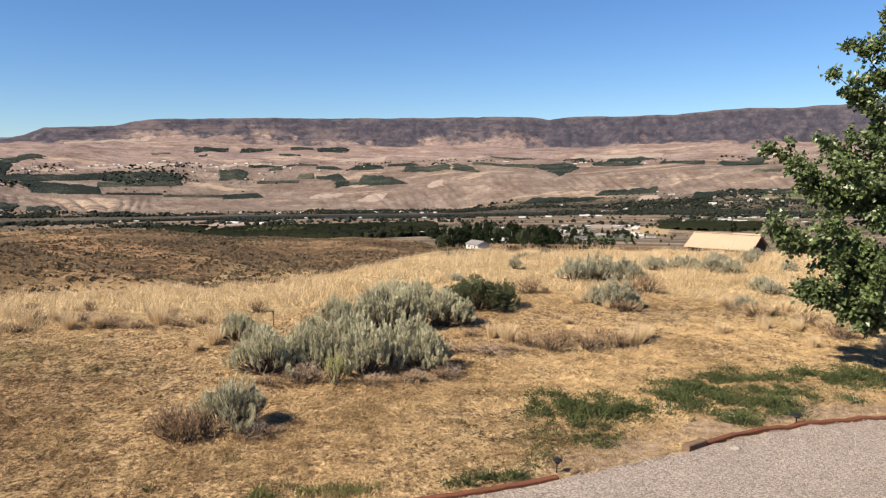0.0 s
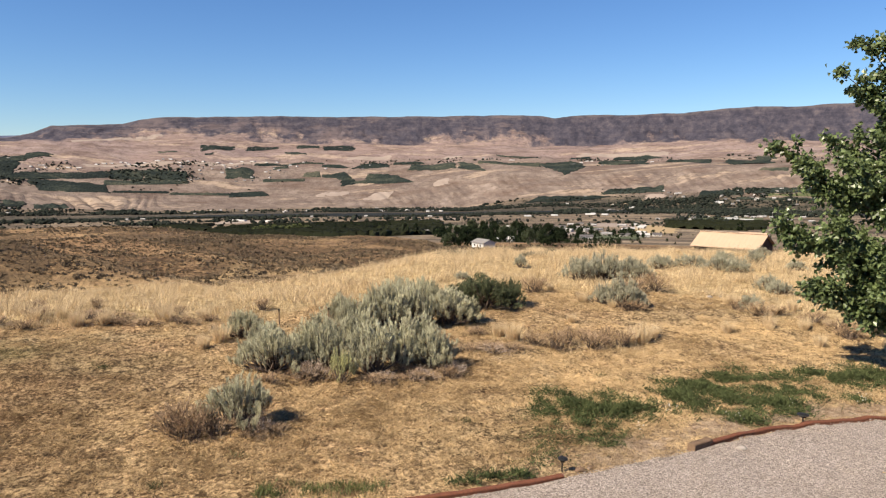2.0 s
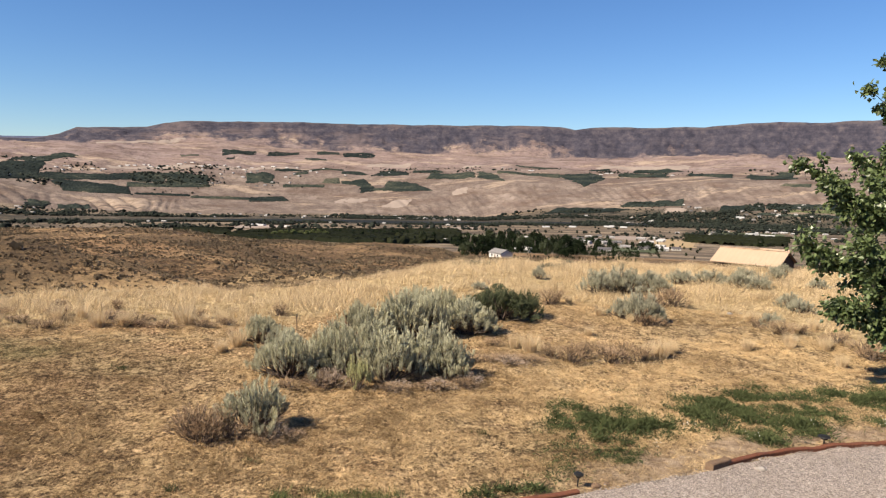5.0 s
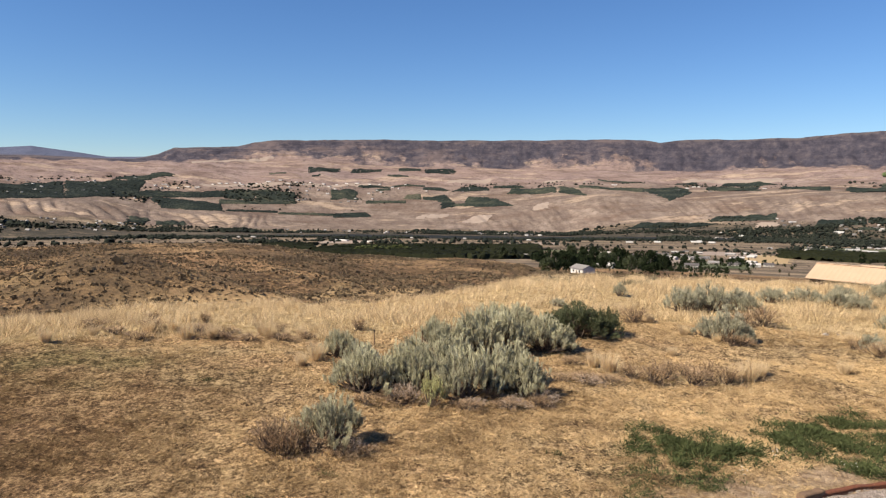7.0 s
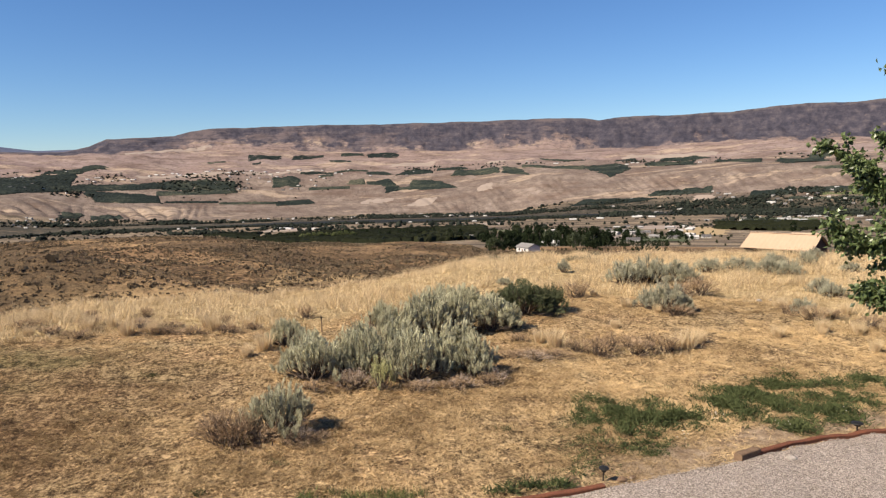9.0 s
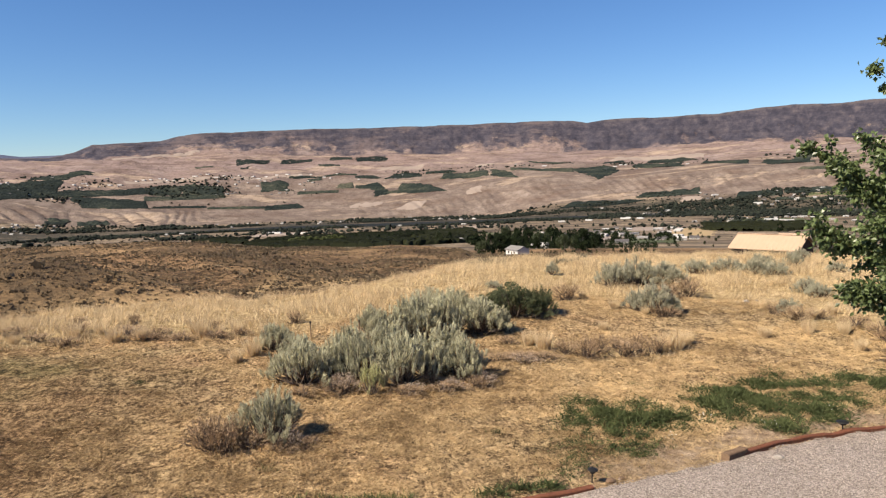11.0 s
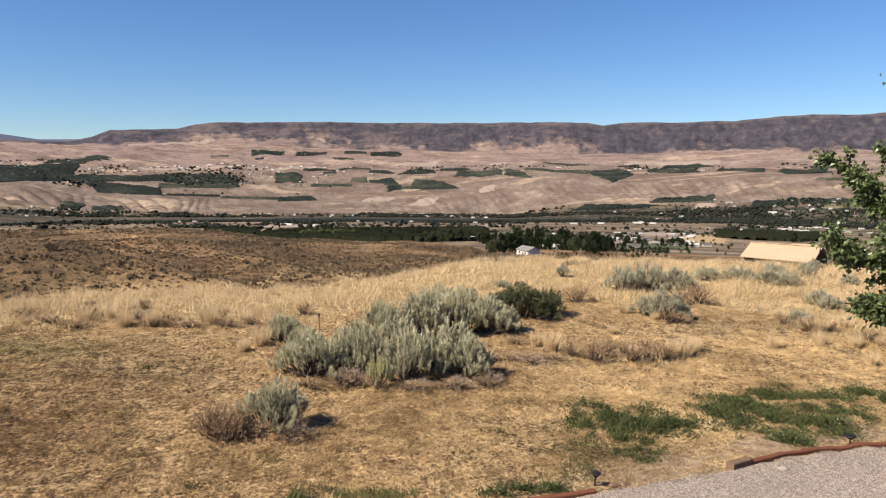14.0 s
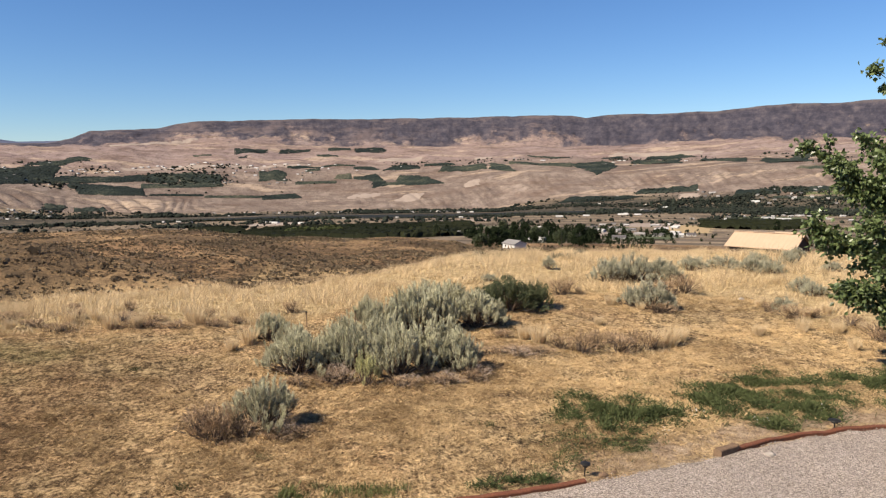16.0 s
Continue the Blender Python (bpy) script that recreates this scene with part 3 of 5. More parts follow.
def stand(x, y, turn, size, wide=None, sink=0.0):
    wide = wide or size
    return Matrix.LocRotScale((x, y, at_height(x, y) - sink), Euler((0, 0, turn)), (wide, wide, size))


def box(bm, low, high, bevel=0.0):
    """An upright box between two corners, its edges rounded."""
    geo = bmesh.ops.create_cube(bm, size=1)["verts"]
    lo, hi = Vector(low), Vector(high)
    for v in geo:
        v.co = Vector([(lo[k] + hi[k]) / 2 + v.co[k] * (hi[k] - lo[k]) for k in range(3)])
    if bevel:
        edges = list({e for v in geo for e in v.link_edges})
        bmesh.ops.bevel(bm, geom=edges, offset=bevel, segments=2, affect="EDGES", profile=0.5)
    return bm


def cone(bm, z0, r0, z1, r1, sides=16, at=(0, 0)):
    geo = bmesh.ops.create_cone(bm, segments=sides, radius1=r0, radius2=r1, depth=z1 - z0, cap_ends=True)["verts"]
    bmesh.ops.translate(bm, verts=geo, vec=(at[0], at[1], (z0 + z1) / 2))
    return bm


def tube(points, radii, sides=5):
    """Vertices and triangles of a tapered limb along points."""
    pts = np.asarray(points, float)
    n = len(pts)
    way = np.gradient(pts, axis=0)
    way /= np.linalg.norm(way, axis=1)[:, None] + 1e-9
    helper = np.where(np.abs(way[:, 2:3]) > 0.9, [[1.0, 0, 0]], [[0, 0, 1.0]])
    u = np.cross(way, helper)
    u /= np.linalg.norm(u, axis=1)[:, None] + 1e-9
    v = np.cross(way, u)
    a = np.arange(sides) * 2 * np.pi / sides
    ring = (u[:, None] * np.cos(a)[None, :, None] + v[:, None] * np.sin(a)[None, :, None]) * np.asarray(radii)[:, None, None]
    verts = (pts[:, None] + ring).reshape(-1, 3)
    i, j = np.meshgrid(np.arange(n - 1), np.arange(sides), indexing="ij")
    p, q = (i * sides + j).ravel(), (i * sides + (j + 1) % sides).ravel()
    return verts, np.concatenate([np.stack([p, q, q + sides], 1), np.stack([p, q + sides, p + sides], 1)])


def joined(name, pieces, material, smooth=True):
    verts, faces, n = [], [], 0
    for v, f in pieces:
        verts.append(v)
        faces.append(f + n)
        n += len(v)
    return raw_mesh(name, np.concatenate(verts), np.concatenate(faces), material, smooth)


def unit(v):
    return v / (np.linalg.norm(v, axis=-1, keepdims=True) + 1e-9)


def leaves_mesh(name, at, way, length, width, material, kite=True, r=rng):
    """Small leaves: a folded kite of two triangles each (or one triangle) from the points at along way."""
    n = len(at)
    side = unit(np.cross(way, r.normal(size=(n, 3))))
    length, width = np.broadcast_to(length, n)[:, None], np.broadcast_to(width, n)[:, None]
    tip = at + way * length
    if kite:
        up = np.cross(side, way) * width * 0.18
        mid = at + way * length * 0.45
        verts = np.stack([at, mid + side * width / 2 + up, tip, mid - side * width / 2 + up], 1).reshape(-1, 3)
        k = np.arange(n)[:, None] * 4
        faces = np.concatenate([k + [0, 1, 2], k + [0, 2, 3]])
    else:
        verts = np.stack([at + side * width / 2, tip, at - side * width / 2], 1).reshape(-1, 3)
        faces = np.arange(3 * n).reshape(n, 3)
    return raw_mesh(name, verts, faces, material)


def wedge(n, r0, r1, a0, a1):
    """n random plan points between two distances and two bearings."""
    r = np.sqrt(rng.uniform(r0 * r0, r1 * r1, n))
    a = np.radians(rng.uniform(a0, a1, n))
    return r * np.sin(a), r * np.cos(a)


# ---- driveway ----
def build_driveway():
    xs, vs = np.linspace(-8, 15, 120), np.linspace(0, 1, 34)
    X, V = np.meshgrid(xs, vs, indexing="ij")
    wob = 0.07 * wave(X * 3, X, 2.0, 3, 21) * (1 - V)
    Y = edge(X) - 0.02 + wob - 22.0 * V ** 1.8
    Z = height(X, Y) + 0.02 + 0.012 * wave(X, Y, 0.5, 3, 22) - 0.03 * (V == 0)
    i, j = np.meshgrid(np.arange(119), np.arange(33), indexing="ij")
    a = i * 34 + j
    me = raw_mesh("driveway", np.stack([X, Y, Z], -1).reshape(-1, 3), np.stack([a, a + 1, a + 35, a + 34], -1).reshape(-1, 4), M_GRAVEL, True)
    tagged(new("driveway", me), "pale grey gravel driveway beside stained timbers", "driveway", kind="structure")
    # loose stones
    x = rng.uniform(0.2, 10.5, 14000)
    d = rng.random(14000) ** 1.4 * 3.6
    y = edge(x) - 0.03 - d + 0.12 * (rng.random(14000) < 0.08)
    size = rng.gamma(4.0, 0.0015, 14000) + 0.003
    c = np.stack([x, y, height(x, y) + 0.022 + size * 0.3], 1)
    corner = np.array([[1, 0, 0], [0, 1, 0], [-1, 0, 0], [0, -1, 0], [0, 0, 0.75], [0, 0, -0.75]])
    turn = rng.uniform(0, 6.28, 14000)
    k = corner[None] * (1 + rng.uniform(-0.3, 0.3, (14000, 6, 1))) * size[:, None, None]
    cs, sn = np.cos(turn)[:, None], np.sin(turn)[:, None]
    k = np.stack([k[..., 0] * cs - k[..., 1] * sn, k[..., 0] * sn + k[..., 1] * cs, k[..., 2]], -1)
    f = np.array([[0, 1, 4], [1, 2, 4], [2, 3, 4], [3, 0, 4], [1, 0, 5], [2, 1, 5], [3, 2, 5], [0, 3, 5]])
    me = raw_mesh("loose_gravel", (c[:, None] + k).reshape(-1, 3), (np.arange(14000)[:, None, None] * 6 + f[None]).reshape(-1, 3), M_PEBBLE)
    tagged(new("loose_gravel", me), "loose grey and pink gravel stones on the driveway", "gravel", kind="stuff")


build_driveway()


def timber(p0, p1, bow, material, label, high=0.105, wide=0.09, lift=0.0):
    """A squared landscape timber with worn edges and a slight bow."""
    a, b = Vector(p0), Vector(p1)
    along = (b - a)
    side = Vector((-along.y, along.x)).normalized()
    n = 14
    c = 0.014
    ring = [(-wide / 2, c), (-wide / 2 + c, 0), (wide / 2 - c, 0), (wide / 2, c), (wide / 2, high - c), (wide / 2 - c, high), (-wide / 2 + c, high), (-wide / 2, high - c)]
    bm = bmesh.new()
    rows = []
    for i in range(n):
        u = i / (n - 1)
        p = a + along * u + side * bow * math.sin(u * math.pi) * 1.0
        z = at_height(p.x, p.y) - 0.035 + lift
        j = [0.006 * noise.noise((u * 9, k * 1.7, p0[0])) for k in range(8)]
        rows.append([bm.verts.new((p.x - a.x + side.x * (s + j[k]), p.y - a.y + side.y * (s + j[k]), z + h + j[k])) for k, (s, h) in enumerate(ring)])
    for r0, r1 in zip(rows, rows[1:]):
        for k in range(8):
            bm.faces.new((r0[k], r0[(k + 1) % 8], r1[(k + 1) % 8], r1[k]))
    bm.faces.new(rows[0])
    bm.faces.new(rows[-1][::-1])
    bmesh.ops.recalc_face_normals(bm, faces=bm.faces)
    me = bpy.data.meshes.new("landscape_timber")
    bm.to_mesh(me)
    bm.free()
    me.materials.append(material)
    ob = tagged(new("landscape_timber", me), label, "timber", "timbers along the driveway")
    ob.location = (a.x, a.y, 0)
    return ob


RED = "red-stained landscape timber lying along the gravel driveway"
timber((-2.62, 7.13), (-0.32, 8.04), 0.02, M_TIMBER, RED)
timber((-0.30, 8.05), (1.98, 8.93), -0.04, M_TIMBER, RED)
timber((4.12, 9.93), (4.50, 10.20), 0.0, M_OLDWOOD, "short weathered grey-brown timber offcut at the gravel edge", 0.15, 0.13)
timber((4.42, 10.12), (6.50, 11.14), 0.10, M_TIMBER, "bowed red-stained landscape timber along the gravel driveway")
timber((6.52, 11.17), (8.85, 11.80), 0.03, M_TIMBER, RED)
timber((8.88, 11.81), (11.2, 12.35), 0.0, M_TIMBER, RED)


def path_light(x, y, tall, tilt, label, wide=1.0):
    """A small black garden lamp on a stake."""
    ob = holder("path_light", label, "garden lamp", "garden lamps along the driveway", (x, y, at_height(x, y) - 0.03), 20)
    ob.matrix_basis = pose(x, y, at_height(x, y) - 0.03, tilt, tilt * 0.5, 20)
    part("stake", cone(bmesh.new(), 0, 0.009, tall, 0.012, 8), M_BLACK, ob)
    part("lens", cone(bmesh.new(), tall, 0.028 * wide, tall + 0.04, 0.04 * wide), M_DARKGLASS, ob, "smoked lens")
    bm = cone(bmesh.new(), tall + 0.04, 0.058 * wide, tall + 0.052, 0.055 * wide)
    cone(bm, tall + 0.052, 0.055 * wide, tall + 0.068, 0.025 * wide)
    part("cap", bm, M_BLACK, ob)


path_light(2.02, 9.16, 0.17, 4, "small black garden lamp on a stake behind the timber", 1.2)
path_light(6.60, 11.30, 0.14, 0, "low wide black garden lamp sunk beside a timber joint", 1.7)
# lamp shape added in place of a small reddish object of unclear kind
path_light(10.05, 13.95, 0.10, 3, "small black stake lamp among green weeds, standing in for an unclear reddish object")


def stone(x, y, size, flat, label, material=M_STONE):
    bm = bmesh.new()
    bmesh.ops.create_icosphere(bm, subdivisions=2, radius=1)
    for v in bm.verts:
        v.co *= 1 + 0.35 * noise.noise(v.co * 1.3 + Vector((x, y, 0)))
        v.co = Vector((v.co.x * size, v.co.y * size * 0.8, v.co.z * size * flat))
    me = bpy.data.meshes.new("stone")
    bm.to_mesh(me)
    bm.free()
    me.materials.append(material)
    ob = tagged(new("stone", me), label, "stone")
    ob.location = (x, y, at_height(x, y) + size * flat * 0.45)


stone(4.95, 10.06, 0.075, 0.7, "pale rounded stone lying on the gravel")
stone(2.28, 9.17, 0.075, 0.5, "dark broken stone beside the timber end", M_OLDWOOD)
stone(2.45, 9.30, 0.05, 0.5, "small dark stone on bare soil by the driveway", M_OLDWOOD)
stone(9.9, 22.6, 0.10, 0.6, "pale stone lying in dry grass")
stone(10.3, 22.7, 0.07, 0.6, "pale stone lying in dry grass")


def fence_stake(x, y):
    ob = holder("metal_stake", "thin brown stake standing in dry grass", "stake", "", (x, y, at_height(x, y) - 0.05))
    part("rod", cone(bmesh.new(), 0, 0.016, 0.42, 0.014, 8), M_OLDWOOD, ob)
    bm = bmesh.new()
    box(bm, (-0.02, -0.012, 0.37), (0.02, 0.012, 0.44), 0.004)
    part("stake_top", bm, M_BLACK, ob, "dark stake top")


fence_stake(-3.16, 17.55)
# second stake added in place of thin stems like dead weeds
fence_stake(-1.97, 17.75)


# ---- shrubs ----
def shrub(name, label, category, leaf, seed, sprigs=150, upright=0.75, leaves=18, leaf_size=(0.05, 0.016), gaps=0.25, bare=0.0, plume=0.012, loose=0.34, rim=0.12):
    """A bush one metre wide and one high: twisting stems and sprigs set with narrow leaves."""
    r = np.random.default_rng(seed)
    ob = holder(name, label, category)
    a, rad = r.uniform(0, 6.283, sprigs), np.sqrt(r.random(sprigs))
    lobe = 1 + gaps * np.sin(a * 3 + seed) * rad + r.normal(0, 0.10, sprigs)
    rad = rad * 0.44 * lobe
    top = np.clip(1 - (rad / 0.6) ** 2.6, rim, 1) * r.uniform(0.55, 1.0, sprigs) * (1 + 0.12 * np.sin(a * 2 + 5 * rad + seed))
    tips = np.stack([rad * np.cos(a), rad * np.sin(a), top * 0.97], 1)
    out = np.stack([np.cos(a) * rad * 1.3, np.sin(a) * rad * 1.3, np.full(sprigs, upright)], 1) + r.normal(0, 0.10, (sprigs, 3))
    out = unit(out)
    length = r.uniform(0.22, 0.42, sprigs) * top ** 0.6
    base = tips - out * length[:, None]
    stems = []
    for k in range(0, sprigs, 3):
        foot = np.array([r.normal(0, 0.05), r.normal(0, 0.05), -0.03])
        mid = (foot + base[k]) / 2 + r.normal(0, 0.04, 3)
        stems.append(tube([foot, mid, base[k], tips[k] * 0.9 + base[k] * 0.1], [0.018, 0.013, 0.008, 0.003], 4))
    tagged(part("branchwork", joined("branchwork", stems, M_STEM), None, ob, "grey twisted stems"), kind="stuff")
    u = r.random((sprigs, leaves)) ** 0.8
    p = base[:, None] + (tips - base)[:, None] * u[..., None]
    p = (p + r.normal(0, plume, p.shape)).reshape(-1, 3)
    way = unit(np.repeat(out, leaves, 0) * 1.3 + r.normal(0, loose, p.shape))
    keep = r.random(len(p)) > bare
    p, way = p[keep], way[keep]
    me = leaves_mesh("foliage", p, way, r.uniform(0.7, 1.3, len(p)) * leaf_size[0], leaf_size[1], leaf, True, r)
    tone = np.repeat(np.repeat(r.random(sprigs), leaves)[keep] * 0.55 + 0.3 * r.random(len(p)) + 0.25 * u.ravel()[keep] - 0.05, 4)
    me.attributes.new("tone", "FLOAT", "POINT").data.foreach_set("value", tone.astype(np.float32))
    part("foliage", me, None, ob)
    return ob


def plant(protos, rows):
    stock(protos, [stand(x, y, i * 2.4, h, w * 1.15, 0.02) for i, (x, y, h, w) in enumerate(rows)])


SAGE_CLUSTER = [(-2.6, 10.6, 0.77, 1.03), (-3.7, 16.1, 0.66, 0.81), (-2.6, 13.5, 0.92, 1.25), (-2.0, 14.1, 0.89, 0.9), (-1.6, 14.0, 0.91, 0.94),
                (-0.7, 13.6, 1.05, 1.08), (-0.2, 14.2, 0.98, 0.9), (0.5, 14.2, 0.92, 0.95), (-1.2, 16.8, 0.92, 1.0), (-0.6, 17.3, 1.15, 1.16),
                (0.0, 17.8, 1.2, 1.12), (1.0, 18.3, 0.97, 1.37), (-1.7, 18.0, 0.73, 0.85), (-0.3, 19.4, 1.02, 1.22), (0.5, 19.5, 1.0, 1.23), (1.6, 18.6, 0.7, 0.74),
                (-2.9, 14.3, 0.85, 0.8), (-1.0, 15.0, 0.95, 1.0), (0.2, 15.2, 0.9, 0.9), (-1.9, 15.4, 0.8, 0.9)]
SAGE_FAR = [(6.5, 21.1, 0.97, 1.1), (6.3, 25.5, 0.92, 1.24), (7.5, 26.2, 1.0, 1.5), (8.6, 27.0, 0.81, 1.34), (6.9, 25.9, 0.91, 1.06),
            (10.6, 29.0, 0.63, 1.22), (12.1, 29.7, 0.62, 1.39), (12.9, 28.5, 0.69, 1.23), (13.6, 28.5, 0.64, 1.12), (15.7, 31.2, 0.74, 0.83),
            (12.8, 23.6, 0.48, 0.95), (4.6, 28.4, 0.58, 0.57), (8.9, 26.5, 0.68, 0.88), (2.0, 25.4, 0.31, 0.6), (6.0, 21.3, 0.7, 0.7), (7.0, 21.0, 0.6, 0.6), (12.8, 24.4, 0.55, 0.9), (10.3, 20.6, 0.5, 0.7), (16.5, 29.2, 0.5, 0.8), (14.5, 32.0, 0.6, 0.9), (17.7, 34.5, 0.6, 0.9), (15.1, 32.6, 0.45, 0.8)]
sage = [shrub("sagebrush", "grey-green sagebrush bush standing in mown dry grass", "sagebrush", M_SAGE, 11 + k, 175, (2.9, 3.6, 2.6)[k], 56, (0.078, 0.0088), plume=0.011, loose=0.23, rim=0.5) for k in range(3)]
for s in sage:
    tagged(s, group="sagebrush in the yard")
plant(sage, SAGE_CLUSTER)
sage_far = [shrub("sagebrush", "grey-green sagebrush bush standing in tall dry grass", "sagebrush", M_GREYSAGE, 31 + k, 130, 2.4, 34, (0.078, 0.013), plume=0.016, loose=0.34, rim=0.35) for k in range(2)]
for s in sage_far:
    tagged(s, group="sagebrush in the tall grass")
plant(sage_far, SAGE_FAR)
plant([shrub("green_shrub", "dark green rounded shrub at the end of the sagebrush", "shrub", M_RABBIT, 41 + k, 210, 1.3, 40, (0.06, 0.013), plume=0.018) for k in range(2)], [(2.2, 20.6, 0.98, 1.72), (3.0, 20.8, 0.82, 0.95), (1.5, 20.3, 0.8, 0.9)])
plant([shrub("rabbitbrush", "small yellow-green rabbitbrush in front of the sagebrush", "rabbitbrush", M_PALEBRUSH, 51, 130, 2.4, 34, (0.06, 0.012))], [(-1.25, 12.95, 0.66, 0.46)])
dead = shrub("dead_sagebrush", "dead pale grey sagebrush twigs at the foot of the living bushes", "sagebrush", M_DEADTWIG, 71, 130, 1.1, 16, (0.06, 0.007), bare=0.1, loose=0.6)
tagged(dead, group="dead sagebrush")
plant([dead], [(-1.75, 13.05, 0.42, 0.7), (0.25, 13.3, 0.26, 0.7), (0.9, 13.8, 0.32, 0.6), (-0.5, 13.1, 0.24, 0.6), (-2.25, 10.35, 0.30, 0.5), (1.9, 15.6, 0.20, 0.9)])
BROWN_SAGE = [(-3.1, 10.0, 0.48, 0.6), (-3.5, 10.3, 0.42, 0.6), (-3.0, 10.35, 0.5, 0.6), (-2.3, 10.1, 0.2, 0.5), (-2.5, 12.75, 0.22, 0.7), (-1.9, 12.95, 0.25, 0.7),
              (-0.6, 12.9, 0.24, 0.7), (0.1, 13.2, 0.26, 0.7), (0.75, 13.6, 0.28, 0.6), (-2.0, 10.35, 0.2, 0.5), (1.4, 15.7, 0.2, 0.7), (1.9, 15.9, 0.18, 0.8),
              (1.7, 17.3, 0.25, 0.7), (-3.3, 10.1, 0.62, 0.71), (-2.8, 10.2, 0.3, 0.75), (-2.0, 13.2, 0.33, 0.64), (-0.1, 13.7, 0.28, 0.55), (-3.9, 19.2, 0.4, 0.6)]
BROWN_LEFT = [(-8.6, 16.2, 0.25, 0.72), (-7.1, 16.9, 0.24, 0.72), (-6.1, 16.8, 0.24, 0.85), (-6.7, 16.9, 0.22, 0.58), (-8.1, 18.9, 0.35, 0.41), (-7.6, 17.4, 0.27, 0.9),
              (-5.4, 17.2, 0.21, 0.8), (-9.4, 16.6, 0.24, 0.8), (-8.9, 17.5, 0.27, 0.8), (-7.0, 17.6, 0.24, 0.7), (-4.9, 17.6, 0.21, 0.6), (-10.2, 17.0, 0.24, 0.9),
              (-5.8, 18.3, 0.27, 0.5), (-9.9, 19.5, 0.3, 0.6)]
BROWN_RIGHT = [(2.4, 15.7, 0.2, 0.7), (11.4, 17.5, 0.5, 0.8), (3.4, 16.0, 0.5, 0.78), (4.3, 16.1, 0.5, 0.92), (5.1, 16.4, 0.46, 0.67), (2.95, 16.3, 0.4, 0.7),
               (3.8, 16.5, 0.5, 0.6), (4.75, 16.6, 0.55, 0.5), (4.3, 16.9, 0.35, 0.7)]
BROWN_BACK = [(11.4, 19.1, 0.4, 0.9), (11.5, 18.0, 0.45, 1.0), (10.8, 20.0, 0.35, 0.8), (4.2, 22.9, 0.57, 1.1), (6.6, 20.6, 0.44, 1.02), (8.4, 23.7, 0.72, 1.39),
              (10.2, 19.9, 0.49, 1.06), (9.9, 20.7, 0.37, 0.72), (7.6, 23.3, 0.6, 1.0)]
brown = [shrub("dead_weed", "dead brown branching weed standing in dry grass", "weed", M_BROWNWEED, 61 + k, 110, 0.9, 15, (0.065, 0.015), bare=0.1) for k in range(2)]
for s in brown:
    tagged(s, group="dead weeds")
plant(brown, BROWN_SAGE + BROWN_LEFT + BROWN_RIGHT + BROWN_BACK)


# ---- grass ----
def blades(name, x, y, high, wide, lean, material, label, category):
    n = len(x)
    at = np.stack([x, y, height(x, y) - 0.01], 1)
    way = unit(np.stack([rng.normal(0, lean, n), rng.normal(0, lean, n), np.ones(n)], 1))
    me = leaves_mesh(name, at, way, high, wide, material, False)
    return tagged(new(name, me), label, category, kind="stuff")


